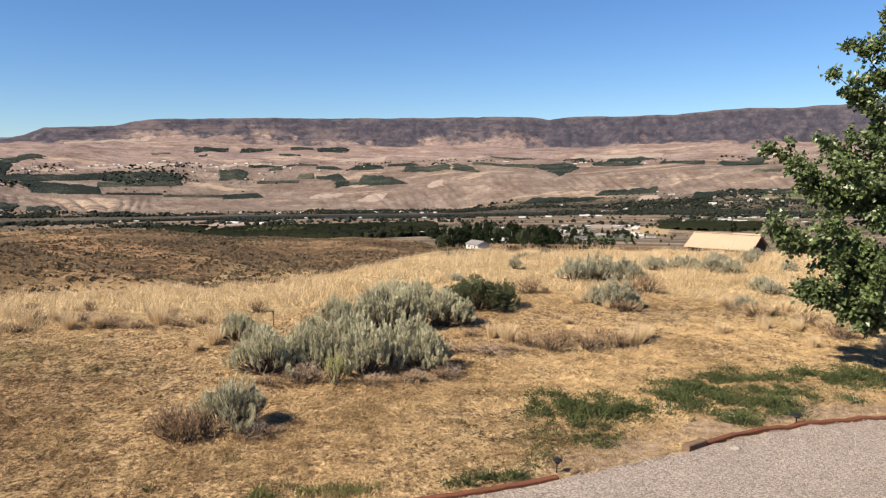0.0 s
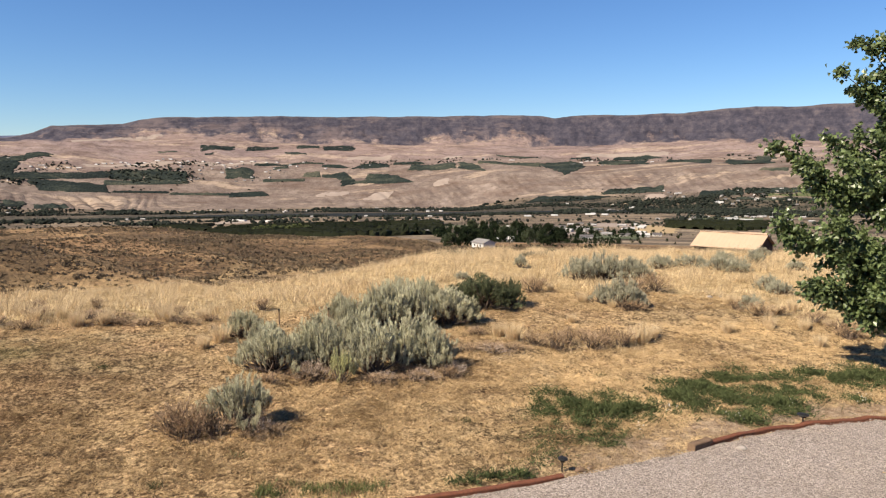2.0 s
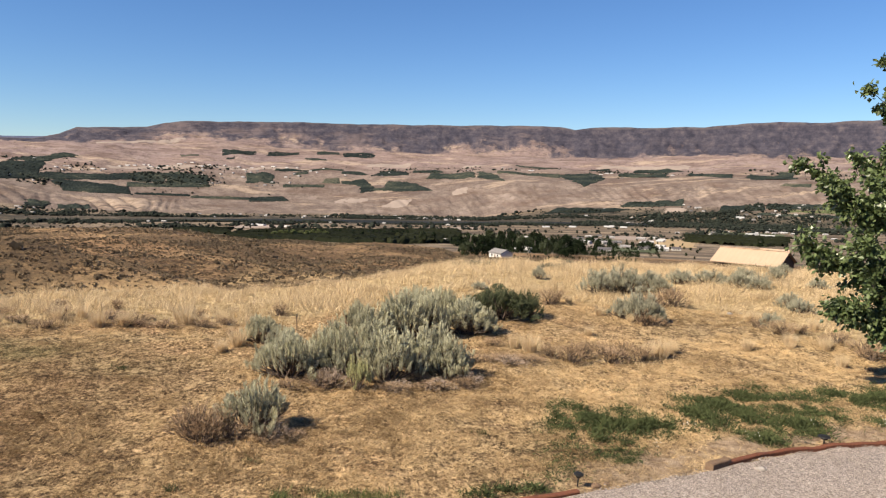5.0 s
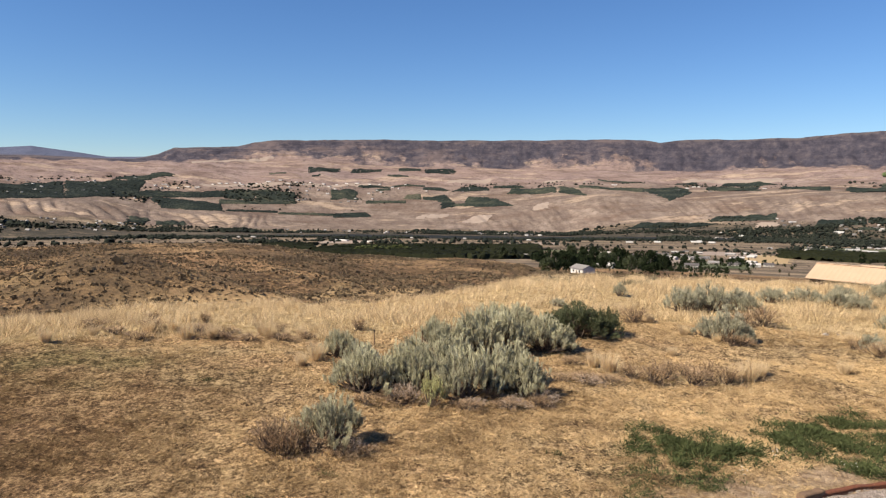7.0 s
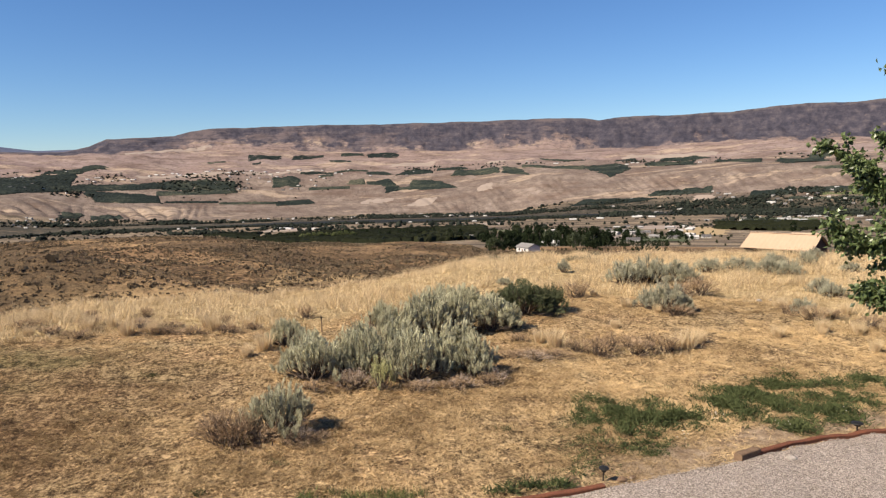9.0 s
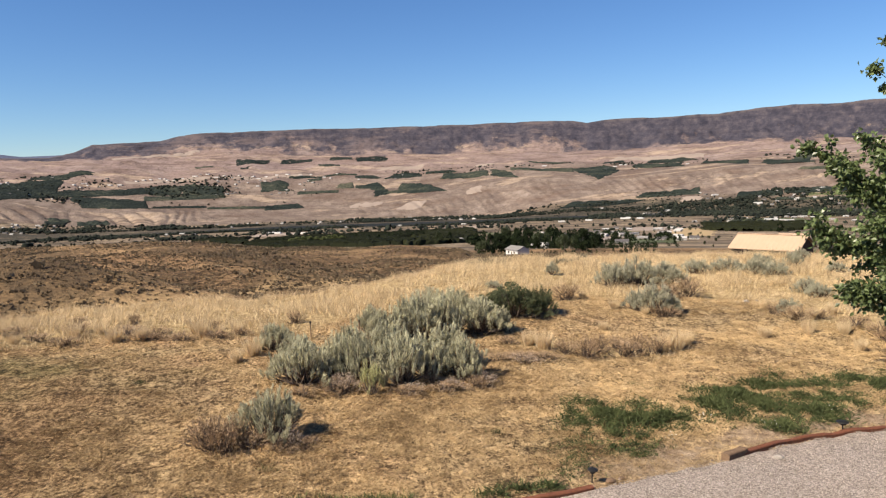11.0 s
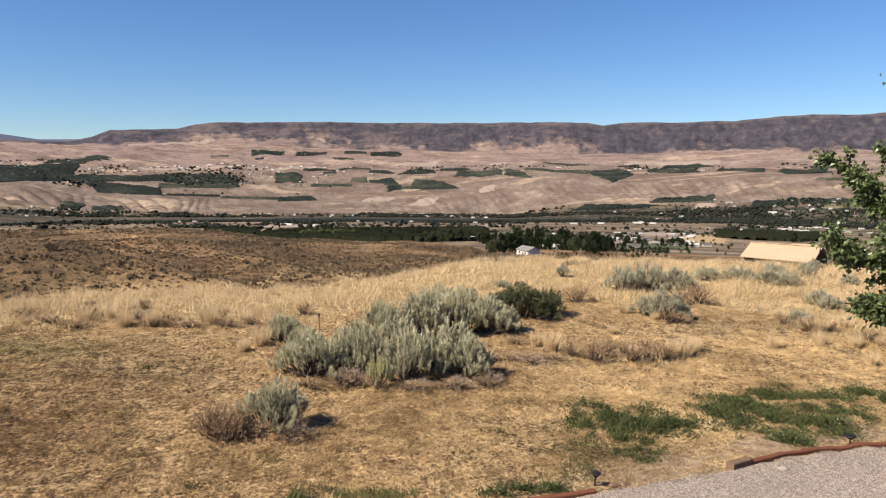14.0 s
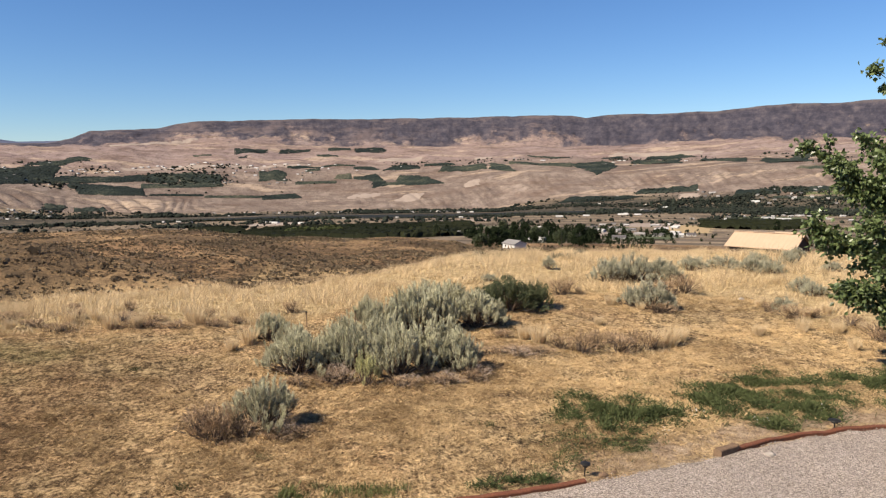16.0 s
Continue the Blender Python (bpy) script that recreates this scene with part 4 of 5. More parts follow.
def grow_grass():
    # mown straw: flattened tufts, in drifts
    n = 230000
    x, y = wedge(n, 7.8, 27, -41, 41)
    drift = 1.0 * wave(x, y, 0.4, 3, 33) + 0.8 * wave(x, y, 0.14, 2, 43) + 1.0 * wave(x, y, 2.2, 3, 34) + 0.28 * np.clip(x / 6, -1, 1)
    keep = (tallness(x, y) < 0.6) & (y > edge(x) + 0.05) & (rng.random(n) < np.clip(0.38 + 1.6 * drift - 0.10 * np.clip(x / 4, 0, 1), 0.05, 1) * np.clip(0.35 + (y - edge(x)) / 1.6, 0, 1) * (1 - 0.85 * bareness(x, y))) & (rng.random(n) < np.clip(14 / np.hypot(x, y), 0.45, 1))
    x, y = np.repeat(x[keep], 6), np.repeat(y[keep], 6)
    n = len(x)
    lit = np.repeat(rng.random(n // 6), 6)
    x, y = x + rng.normal(0, 0.04, n), y + rng.normal(0, 0.04, n)
    at = np.stack([x, y, height(x, y) + rng.uniform(0, 0.015, n)], 1)
    way = unit(np.stack([rng.normal(0, 1.0, n), rng.normal(0, 1.0, n), rng.uniform(0.05, 0.75, n)], 1))
    me = leaves_mesh("mown_grass", at, way, rng.uniform(0.035, 0.125, n), rng.uniform(0.005, 0.010, n), M_MOWN, False)
    tone = np.repeat(0.22 * rng.random(n) + 0.45 * lit + 0.24 * wave(x, y, 0.4, 2, 49) + 0.3 * wave(x, y, 0.15, 2, 50) + 0.34 * dryness(x, y) + 0.35 * wave(x, y, 2.6, 3, 44) - 0.5 * wornness(x, y) - 0.45 * greenness(x, y), 3)
    me.attributes.new("tone", "FLOAT", "POINT").data.foreach_set("value", tone.astype(np.float32))
    tagged(new("mown_grass", me), "short mown dry straw-coloured grass over bare soil", "grass", kind="stuff")
    # tall dry grass
    n = 720000
    x, y = wedge(n, 15, 46, -42, 42)
    t = tallness(x, y)
    keep = rng.random(n) < t * np.clip(0.72 + 1.7 * wave(x, y, 1.0, 3, 35), 0.12, 1)
    x, y, t = x[keep], y[keep], t[keep]
    h = rng.uniform(0.13, 0.42, len(x)) * np.clip(0.74 + 1.9 * wave(x, y, 0.9, 3, 36), 0.2, 1.8) * (0.5 + 0.5 * t) * np.interp(x, [-6, 0], [0.8, 1.0]) * np.clip(1.25 - np.maximum(x - 6, 0) / 9 * (np.hypot(x, y) < 27), 0.5, 1)
    n = len(x)
    at = np.stack([x, y, height(x, y) - 0.01], 1)
    lx, ly = 0.75 * wave(x, y, 0.6, 2, 37) + 0.12, 0.75 * wave(x, y, 0.6, 2, 38)
    way = unit(np.stack([lx + rng.normal(0, 0.5, n), ly + rng.normal(0, 0.5, n), np.ones(n)], 1))
    me = leaves_mesh("tall_grass", at, way, h, rng.uniform(0.006, 0.017, n), M_STRAW, False)
    tagged(new("tall_grass", me), "tall golden dry grass across the hilltop", "grass", kind="stuff")


grow_grass()


def grow_weeds():
    patches = [(2.71, 12.22, 0.41, 0.44), (3.41, 11.97, 0.54, 0.58), (3.94, 11.73, 0.30, 0.34), (4.93, 12.47, 0.37, 0.53), (5.74, 13.34, 0.48, 0.56), (6.42, 13.78, 0.42, 0.42), (5.87, 12.58, 0.21, 0.36), (7.11, 13.85, 0.32, 0.77), (7.47, 13.52, 0.55, 0.79), (6.60, 12.24, 0.44, 0.49), (5.68, 11.54, 0.34, 0.33), (8.72, 14.32, 0.37, 0.45), (9.95, 14.11, 0.54, 0.73), (9.16, 14.05, 0.37, 0.59), (8.50, 12.84, 0.22, 0.27)]
    thin = [(2.56, 10.52, 0.24, 0.30), (3.14, 10.70, 0.27, 0.34), (2.95, 10.20, 0.22, 0.18), (4.46, 11.50, 0.26, 0.26), (2.25, 11.70, 0.26, 0.44), (2.86, 11.40, 0.30, 0.46), (2.36, 11.15, 0.24, 0.36), (1.49, 9.02, 0.22, 0.15), (1.78, 9.22, 0.15, 0.13), (1.10, 8.91, 0.22, 0.10), (0.66, 8.74, 0.20, 0.09)]
    sparse = [(2.08, 10.80, 0.40, 0.60), (1.92, 9.95, 0.36, 0.52), (2.67, 11.11, 0.40, 0.60), (5.20, 11.95, 0.40, 0.40), (1.62, 9.55, 0.26, 0.37), (5.0, 13.6, 0.9, 0.25), (3.3, 11.2, 0.4, 0.3)]
    xs, ys, hs = [], [], []
    for thick, x, y, wide, deep in [(27000, *p) for p in patches] + [(9500, *p) for p in thin] + [(3200, *p) for p in sparse]:
        n = int(thick * wide * deep) + 60
        px, py = x + rng.normal(0, wide * 0.56, n), y + rng.normal(0, deep * 0.56, n)
        keep = (rng.random(n) < np.clip((0.62 if thick > 20000 else 0.45) + 2.2 * wave(px, py, 0.26, 3, 41), 0.02, 1)) & (py > edge(px) + 0.14)
        xs.append(px[keep])
        ys.append(py[keep])
        hs.append((rng.uniform(0.05, 0.17, n) * (1.0 if thick > 20000 else 0.75 if thick > 9000 else 0.5) * np.clip(1 + 0.9 * wave(px, py, 0.6, 2, 42), 0.4, 1.8))[keep])
    x, y, h = np.concatenate(xs), np.concatenate(ys), np.concatenate(hs)
    n = len(x)
    at = np.stack([x, y, height(x, y) + h * rng.uniform(-0.05, 0.4, n)], 1)
    way = unit(np.stack([rng.normal(0, 1.0, n), rng.normal(0, 1.0, n), rng.uniform(0.2, 1.1, n)], 1))
    tagged(new("green_weeds", leaves_mesh("green_weeds", at, way, h * 0.8, 0.016, M_WEED)), "low green weeds spreading beside the gravel driveway", "weeds", kind="stuff")
    # a strip of fresh grass behind the timbers
    x = rng.uniform(-1.9, -0.3, 1500)
    y = 8.43 + 0.12 * (x + 1.2) + rng.normal(0, 0.09, 1500)
    keep = (wave(x, y, 0.3, 3, 47) > -0.2) & (y > edge(x) + 0.14)
    x, y = x[keep], y[keep]
    blades("green_grass", x, y, rng.uniform(0.05, 0.14, len(x)), 0.014, 0.5, M_GRASS, "fresh green grass growing behind the timbers", "grass")
    # single green sprouts in the mown grass
    x, y = np.array([-1.6, -1.25, -1.4, -2.34, -3.11, -5.72, 0.9, 3.9, -0.9]), np.array([8.35, 8.45, 8.6, 9.45, 8.44, 13.36, 11.0, 13.9, 8.6])
    x, y = np.repeat(x, 60) + rng.normal(0, 0.07, 540), np.repeat(y, 60) + rng.normal(0, 0.05, 540)
    blades("grass_sprouts", x, y, rng.uniform(0.04, 0.11, 540), 0.014, 0.5, M_WEED, "small green sprouts in mown dry grass", "weeds")


grow_weeds()


def blossoms():
    """A few white flower heads on the weeds."""
    x, y = np.repeat([4.46, 5.44, 8.49, 8.56, 6.9, 3.6], 9), np.repeat([11.71, 11.32, 12.61, 12.70, 12.2, 10.7], 9)
    x, y = x + rng.normal(0, 0.07, 54), y + rng.normal(0, 0.07, 54)
    at = np.stack([x, y, height(x, y) + rng.uniform(0.06, 0.16, 54)], 1)
    way = unit(rng.normal(size=at.shape) + [0, 0, 0.8])
    tagged(new("white_flowers", leaves_mesh("white_flowers", at, way, 0.022, 0.018, M_BLOSSOM)), "small white flower heads on low green weeds", "flowers", kind="stuff")


blossoms()


def grass_tuft(seed):
    """A bunch of tall dry grass, fanning out from its foot."""
    r = np.random.default_rng(seed)
    ob = holder("grass_tuft", "pale bunch of tall dry grass in mown straw", "grass tuft", "bunches of dry grass")
    n = 420
    a, q = r.uniform(0, 6.283, n), np.sqrt(r.random(n))
    at = np.stack([np.cos(a) * q * 0.22, np.sin(a) * q * 0.22, np.full(n, -0.02)], 1)
    way = unit(np.stack([np.cos(a) * q * 0.34, np.sin(a) * q * 0.34, np.ones(n)], 1) + r.normal(0, 0.10, (n, 3)))
    part("straw", leaves_mesh("straw", at, way, r.uniform(0.4, 1.05, n), 0.020, M_TUFT, False, r), None, ob)
    tagged(ob.children[0], kind="stuff")
    return ob


def scatter_tufts():
    spots = [(2.5, 16.6, 0.55), (5.35, 16.7, 0.5), (5.75, 16.9, 0.6), (2.2, 17.0, 0.45), (-4.1, 15.6, 0.5), (-4.3, 15.0, 0.35), (6.2, 17.4, 0.4), (-6.0, 17.6, 0.5)]
    while len(spots) < 48:
        r, a = rng.uniform(15.5, 24), radians(rng.uniform(-36, 36))
        x, y = r * math.sin(a), r * math.cos(a)
        if 1 < x < 7.5 and y < 18.5:
            continue
        if 0.05 < float(tallness(x, y)) < 0.9 or (x > 4 and r > 18.5 and rng.random() < 0.3):
            spots.append((x, y, rng.uniform(0.22, 0.5)))
    stock([grass_tuft(91), grass_tuft(92), grass_tuft(93)], [stand(x, y, i * 1.3, h, h * 1.1) for i, (x, y, h) in enumerate(spots)])


scatter_tufts()


# ---- the poplar beside the drive ----
def poplar():
    bx, by = 11.75, 14.55
    bz = at_height(bx, by)
    ob = holder("poplar_tree", "leafy green poplar tree standing beside the driveway", "tree")
    ob.matrix_basis = Matrix.LocRotScale((bx, by, bz - 0.5), None, (1.14, 1.14, 1.14))
    r = np.random.default_rng(5)
    trunk = [(0, 0, 0), (0.05, 0.0, 1.5), (0.0, 0.06, 3.2), (0.08, 0.0, 5.2), (0.05, 0.05, 7.2), (0.0, 0.0, 9.0)]
    part("trunk", joined("trunk", [tube(trunk, [0.17, 0.14, 0.115, 0.085, 0.05, 0.015], 10)], M_BARK), None, ob, "grey bark trunk")
    # tips of the limbs over the drive, from the foot of the trunk
    upper = [(-1.75, 0.04, 7.10), (-1.78, 0.07, 6.60), (-2.12, 0.08, 6.48), (-2.49, 0.21, 6.06), (-2.05, 0.24, 5.81), (-1.64, 0.40, 6.19), (-1.94, 0.07, 5.44), (-1.60, 0.37, 5.20), (-3.38, 0.61, 4.73), (-2.56, 0.56, 4.86), (-2.08, 0.16, 4.98), (-1.53, 0.11, 4.88), (-3.12, 0.27, 4.41), (-2.79, 0.29, 4.12), (-2.32, 0.41, 3.93), (-2.42, -0.14, 4.41)]
    lower = [(-2.00, -0.21, 4.21), (-3.33, 0.48, 3.29), (-3.03, 0.42, 3.04), (-2.69, 0.02, 3.37), (-2.64, 0.40, 2.85), (-2.26, -0.04, 3.16), (-2.01, -0.41, 3.50), (-2.80, 0.39, 2.12), (-2.57, 0.15, 2.05), (-2.50, -0.10, 2.49), (-2.09, -0.15, 2.86), (-2.18, 0.02, 1.75), (-1.88, 0.02, 1.68), (-1.95, -0.46, 2.12), (-1.63, -0.36, 1.83), (-1.73, -0.39, 2.68)]
    # limbs on the other sides: start height, bearing, reach, rise
    others = [(2.2, 205, 2.2, 0.5), (2.3, 235, 2.2, 0.6), (3.0, 225, 2.3, 1.3), (2.2, 100, 2.3, 0.5), (3.0, 105, 2.3, 1.4), 
              (1.9, 20, 2.4, 0.8), (2.8, 330, 2.4, 1.4), (3.4, 50, 2.2, 1.6), (4.2, 290, 2.0, 1.6), (5.2, 10, 1.6, 1.6), (6.6, 300, 1.0, 1.4), (6.8, 90, 0.9, 1.4)]
    wood, at, way = [], [], []
    limbs = [(max(1.5, z - 0.35 * math.hypot(x, y) - 0.1), math.degrees(math.atan2(y, x)), math.hypot(x, y) - 0.28, z - max(1.5, z - 0.35 * math.hypot(x, y) - 0.1)) for x, y, z in upper + lower]
    for k, (z, deg, reach, up) in enumerate(limbs + others):
        a = radians(deg + (r.normal(0, 6) if k >= len(limbs) else 0))
        u = np.array([math.cos(a), math.sin(a), 0])
        s = np.array([0, 0, z])
        p = [s, s + u * reach * 0.35 + [0, 0, up * 0.25], s + u * reach * 0.7 + [0, 0, up * 0.62], s + u * reach + [0, 0, up]]
        p = np.array(p) + np.concatenate([[[0, 0, 0]], r.normal(0, 0.07, (3, 3))])
        wood.append(tube(p, [0.045, 0.03, 0.018, 0.006], 5))
        thin = z + up > 4.9
        for t in range(int(8 + reach * 5.5) if thin else int(8 + reach * 9)):
            k = 1.0 if t < (2 if thin else 4) else r.uniform(0.2, 1.0) ** 0.8
            q = np.array([np.interp(k, [0, 0.35, 0.7, 1], p[:, c]) for c in range(3)])
            d = unit(u * 0.7 + r.normal(0, 0.62, 3) + [0, 0, 0.25])
            ln = r.uniform(0.22, 0.58) * (1.2 - 0.5 * k) * (0.72 if thin else 1.0)
            wood.append(tube([q, q + d * ln * 0.5, q + d * ln + [0, 0, -0.03]], [0.008, 0.005, 0.002], 3))
            m = r.integers(23, 42)
            w = r.random(m) ** 0.7
            at.append(q + d * (ln * w)[:, None] + r.normal(0, 0.055, (m, 3)))
            way.append(unit(d * 0.5 + r.normal(0, 0.6, (m, 3)) + [0, 0, -0.45]))
    at, way = np.concatenate(at), np.concatenate(way)
    tagged(part("branchwork", joined("branchwork", wood, M_BARK), None, ob), kind="stuff")
    part("crown", leaves_mesh("crown", at, way, r.uniform(0.075, 0.12, len(at)), r.uniform(0.065, 0.095, len(at)), M_LEAF, True, r), None, ob, "small green leaves")


poplar()


# ---- the barn below the crest ----
def gable(ob, along, deep, eave, ridge, over=0.35, thick=0.08, mat_roof=M_ROOF, mat_wall=M_BARN):
    """Walls and a pitched roof; the ridge runs along x."""
    h, d = along / 2, deep / 2
    for x in (-h, h):
        bm = bmesh.new()
        s = 1 if x > 0 else -1
        prof = [(-d, 0), (d, 0), (d, eave), (0, ridge - 0.02), (-d, eave)]
        a = [bm.verts.new((x, y, z)) for y, z in prof]
        b = [bm.verts.new((x - s * 0.14, y, z)) for y, z in prof]
        bm.faces.new(a)
        bm.faces.new(b[::-1])
        for k in range(5):
            bm.faces.new((a[k], a[(k + 1) % 5], b[(k + 1) % 5], b[k]))
        bmesh.ops.recalc_face_normals(bm, faces=bm.faces)
        part("gable_wall", bm, mat_wall, ob)
    for y in (-d, d):
        bm = bmesh.new()
        box(bm, (-h + 0.14, min(y, y - math.copysign(0.14, y)), 0), (h - 0.14, max(y, y - math.copysign(0.14, y)), eave))
        part("side_wall", bm, mat_wall, ob)
    slope = (ridge - eave) / d
    for s in (-1, 1):
        bm = bmesh.new()
        n = int(along / 0.45)
        xs = np.linspace(-h - over, h + over, n * 3 + 1)
        lo, hi = [], []
        for k, x in enumerate(xs):
            rib = 0.025 if k % 3 == 0 else 0.0
            e = (x, s * (d + over), eave - slope * over + rib)
            t = (x, 0, ridge + rib)
            hi.append((bm.verts.new(e), bm.verts.new(t)))
            lo.append((bm.verts.new((e[0], e[1], e[2] - thick - rib)), bm.verts.new((t[0], t[1], t[2] - thick - rib))))
        for k in range(len(xs) - 1):
            bm.faces.new((hi[k][0], hi[k + 1][0], hi[k + 1][1], hi[k][1]))
            bm.faces.new((lo[k][0], lo[k][1], lo[k + 1][1], lo[k + 1][0]))
            bm.faces.new((hi[k][0], lo[k][0], lo[k + 1][0], hi[k + 1][0]))
        for k in (0, -1):
            bm.faces.new((hi[k][0], hi[k][1], lo[k][1], lo[k][0]))
        bmesh.ops.recalc_face_normals(bm, faces=bm.faces)
        part("roof_side", bm, mat_roof, ob)
    return ob


def barn():
    x, y = 36.6, 77.6
    ob = holder("barn", "barn with a tan metal roof and dark walls below the crest", "barn", "", (x, y, -8.45), -46)
    gable(ob, 6.9, 4.8, 3.80, 5.05, 0.3)
    bm = bmesh.new()
    box(bm, (3.43, -1.1, 0), (3.51, 1.1, 2.6), 0.02)
    door = part("barn_door", bm, M_OLDWOOD, ob, "brown board door")
    bm = bmesh.new()
    box(bm, (3.51, 0.75, 1.05), (3.57, 0.82, 1.3), 0.01)
    part("handle", bm, M_BLACK, door, "black metal handle")
    bm = bmesh.new()
    box(bm, (-3.8, -0.16, 5.05), (3.8, 0.16, 5.1), 0.02)
    part("ridge_cap", bm, M_ROOF, ob)
    x, y = 42.7, 85.2
    ob = holder("shed", "shed with a tan metal roof behind the barn", "shed", "", (x, y, -10.3), -35)
    gable(ob, 2.6, 4.4, 4.6, 6.2)


barn()


# ---- sagebrush on the slopes below ----
ICO = bmesh.new()
bmesh.ops.create_icosphere(ICO, subdivisions=1, radius=1)
ICO_V = np.array([v.co[:] for v in ICO.verts])
ICO_F = np.array([[v.index for v in f.verts] for f in ICO.faces])
ICO.free()


def clumps(name, x, y, wide, high, material, label, category, lift=0.42, rough=0.35):
    """Many small ragged bushes or far trees, too many to count, as one mesh."""
    n = len(x)
    c = np.stack([x, y, height(x, y) + high * lift], 1)
    k = ICO_V[None] * (1 + rng.uniform(-rough, rough, (n, len(ICO_V), 1)))
    k = k * np.stack([wide * 0.5, wide * 0.5 * rng.uniform(0.8, 1.2, n), high * 0.55], 1)[:, None]
    me = raw_mesh(name, (c[:, None] + k).reshape(-1, 3), (np.arange(n)[:, None, None] * len(ICO_V) + ICO_F[None]).reshape(-1, 3), material)
    return tagged(new(name, me), label, category, kind="stuff")


def tufted(name, x, y, wide, high, material, label, category, leaves=9, blade=0.42):
    """Many low ragged bushes as one mesh of upright leaf clumps."""
    n = len(x)
    k = lambda v: np.repeat(v, leaves)
    a, q = rng.uniform(0, 6.283, n * leaves), np.sqrt(rng.random(n * leaves))
    px, py = k(x) + np.cos(a) * q * k(wide) * 0.45, k(y) + np.sin(a) * q * k(wide) * 0.45
    at = np.stack([px, py, k(height(x, y)) - 0.05], 1)
    way = unit(np.stack([np.cos(a) * q * 0.7, np.sin(a) * q * 0.7, np.full(n * leaves, 0.7)], 1) + rng.normal(0, 0.25, (n * leaves, 3)))
    me = leaves_mesh(name, at, way, k(high) * rng.uniform(0.6, 1.1, n * leaves), k(wide) * blade, material)
    return tagged(new(name, me), label, category, kind="stuff")


def slope_brush():
    n = 76000
    x, y = wedge(n, 75, 420, -44, 12)
    r = np.hypot(x, y)
    thick = 0.15 * np.clip((-np.degrees(np.arctan2(x, y)) - 22) / 8, 0, 1) + 0.7 * brushiness(x, y) + wave(x, y, 45, 3, 51) + 0.35 * wave(x, y, 11, 2, 52) + 0.9 * np.exp(-(((x + 58) / 20) ** 2 + ((y - 106) / 13) ** 2))
    keep = (rng.random(n) < np.clip(0.58 + 2.2 * thick, 0.08, 0.97)) & (rng.random(n) < np.clip(r / 220 + 0.6 * brushiness(x, y), 0.25, 1))
    x, y = x[keep], y[keep]
    w = rng.gamma(2.5, 0.17, len(x)) + 0.22
    tufted("slope_sagebrush", x, y, w * 1.15, w * 0.42 + 0.1, M_SLOPEBRUSH, "low dark sagebrush dotting the brown slope", "sagebrush", 4, 0.58)
    # scattered low bushes just past the crest
    x, y = wedge(300, 35, 75, -42, 30)
    w = rng.uniform(0.3, 0.9, len(x))
    tufted("crest_sagebrush", x, y, w, w * 0.55, M_OLIVE, "low sagebrush scattered past the grassy crest", "sagebrush", 60, 0.10)


slope_brush()


# ---- the valley ----
def polar(az, r):
    a = np.radians(az)
    return r * np.sin(a), r * np.cos(a)


def oblong(az, near, far, width, skew=0.0):
    """Four corners of a plot that lies square to the bearing az."""
    near_half, far_half, shift = math.degrees(width / 2 / near), math.degrees(width / 2 / far), math.degrees(skew / far)
    return az - near_half, near, az + near_half, near, az + far_half + shift, far, az - far_half + shift, far


def plot(name, corners, lift, material, label, category, step=8.0, bumps=1.2, ragged=11.0, warp=0.0):
    """A field or an orchard: a block of crowns of height lift over the land, with ragged edges."""
    a0, r0, a1, r1, a2, r2, a3, r3 = corners
    width, deep = radians(abs(a1 - a0) + abs(a2 - a3)) / 2 * (r0 + r2) / 2, (r2 + r3 - r0 - r1) / 2
    nu, nv = max(6, min(170, int(width / step))), max(6, min(150, int(deep / step)))
    u, v = np.meshgrid(np.linspace(-0.5, 0.5, nu), np.linspace(0, 1, nv), indexing="ij")
    p = u + 0.5
    az = (a0 + (a1 - a0) * p) * (1 - v) + (a3 + (a2 - a3) * p) * v
    r = (r0 + (r1 - r0) * p) * (1 - v) + (r3 + (r2 - r3) * p) * v
    X, Y = polar(az, r)
    X, Y = X + warp * wave(X, Y, 110, 3, 62), Y + 0.6 * warp * wave(X, Y, 90, 3, 63)
    # ragged edges and gaps
    inner = np.minimum(np.minimum(u + 0.5, 0.5 - u) * width, np.minimum(v, 1 - v) * deep)
    keep = inner > ragged * (0.6 + 2.0 * wave(X, Y, 38, 3, 61))
    # one connected block
    block, todo = np.zeros_like(keep), [(nu // 2, nv // 2)]
    while todo:
        p, q = todo.pop()
        if 0 <= p < nu and 0 <= q < nv and keep[p, q] and not block[p, q]:
            block[p, q] = True
            todo += [(p + 1, q), (p - 1, q), (p, q + 1), (p, q - 1)]
    keep = block
    Z = height(X, Y) + np.where(keep, lift + bumps * rng.uniform(-1, 1, u.shape), -0.4)
    i, j = np.meshgrid(np.arange(nu - 1), np.arange(nv - 1), indexing="ij")
    k = (i * nv + j).ravel()
    faces = np.stack([k, k + 1, k + nv + 1, k + nv], -1)
    faces = faces[keep.ravel()[faces].any(1)]
    used, faces = np.unique(faces, return_inverse=True)
    me = raw_mesh(name, np.stack([X, Y, Z], -1).reshape(-1, 3)[used], faces.reshape(-1, 4), material)
    return tagged(new(name, me), label, category)


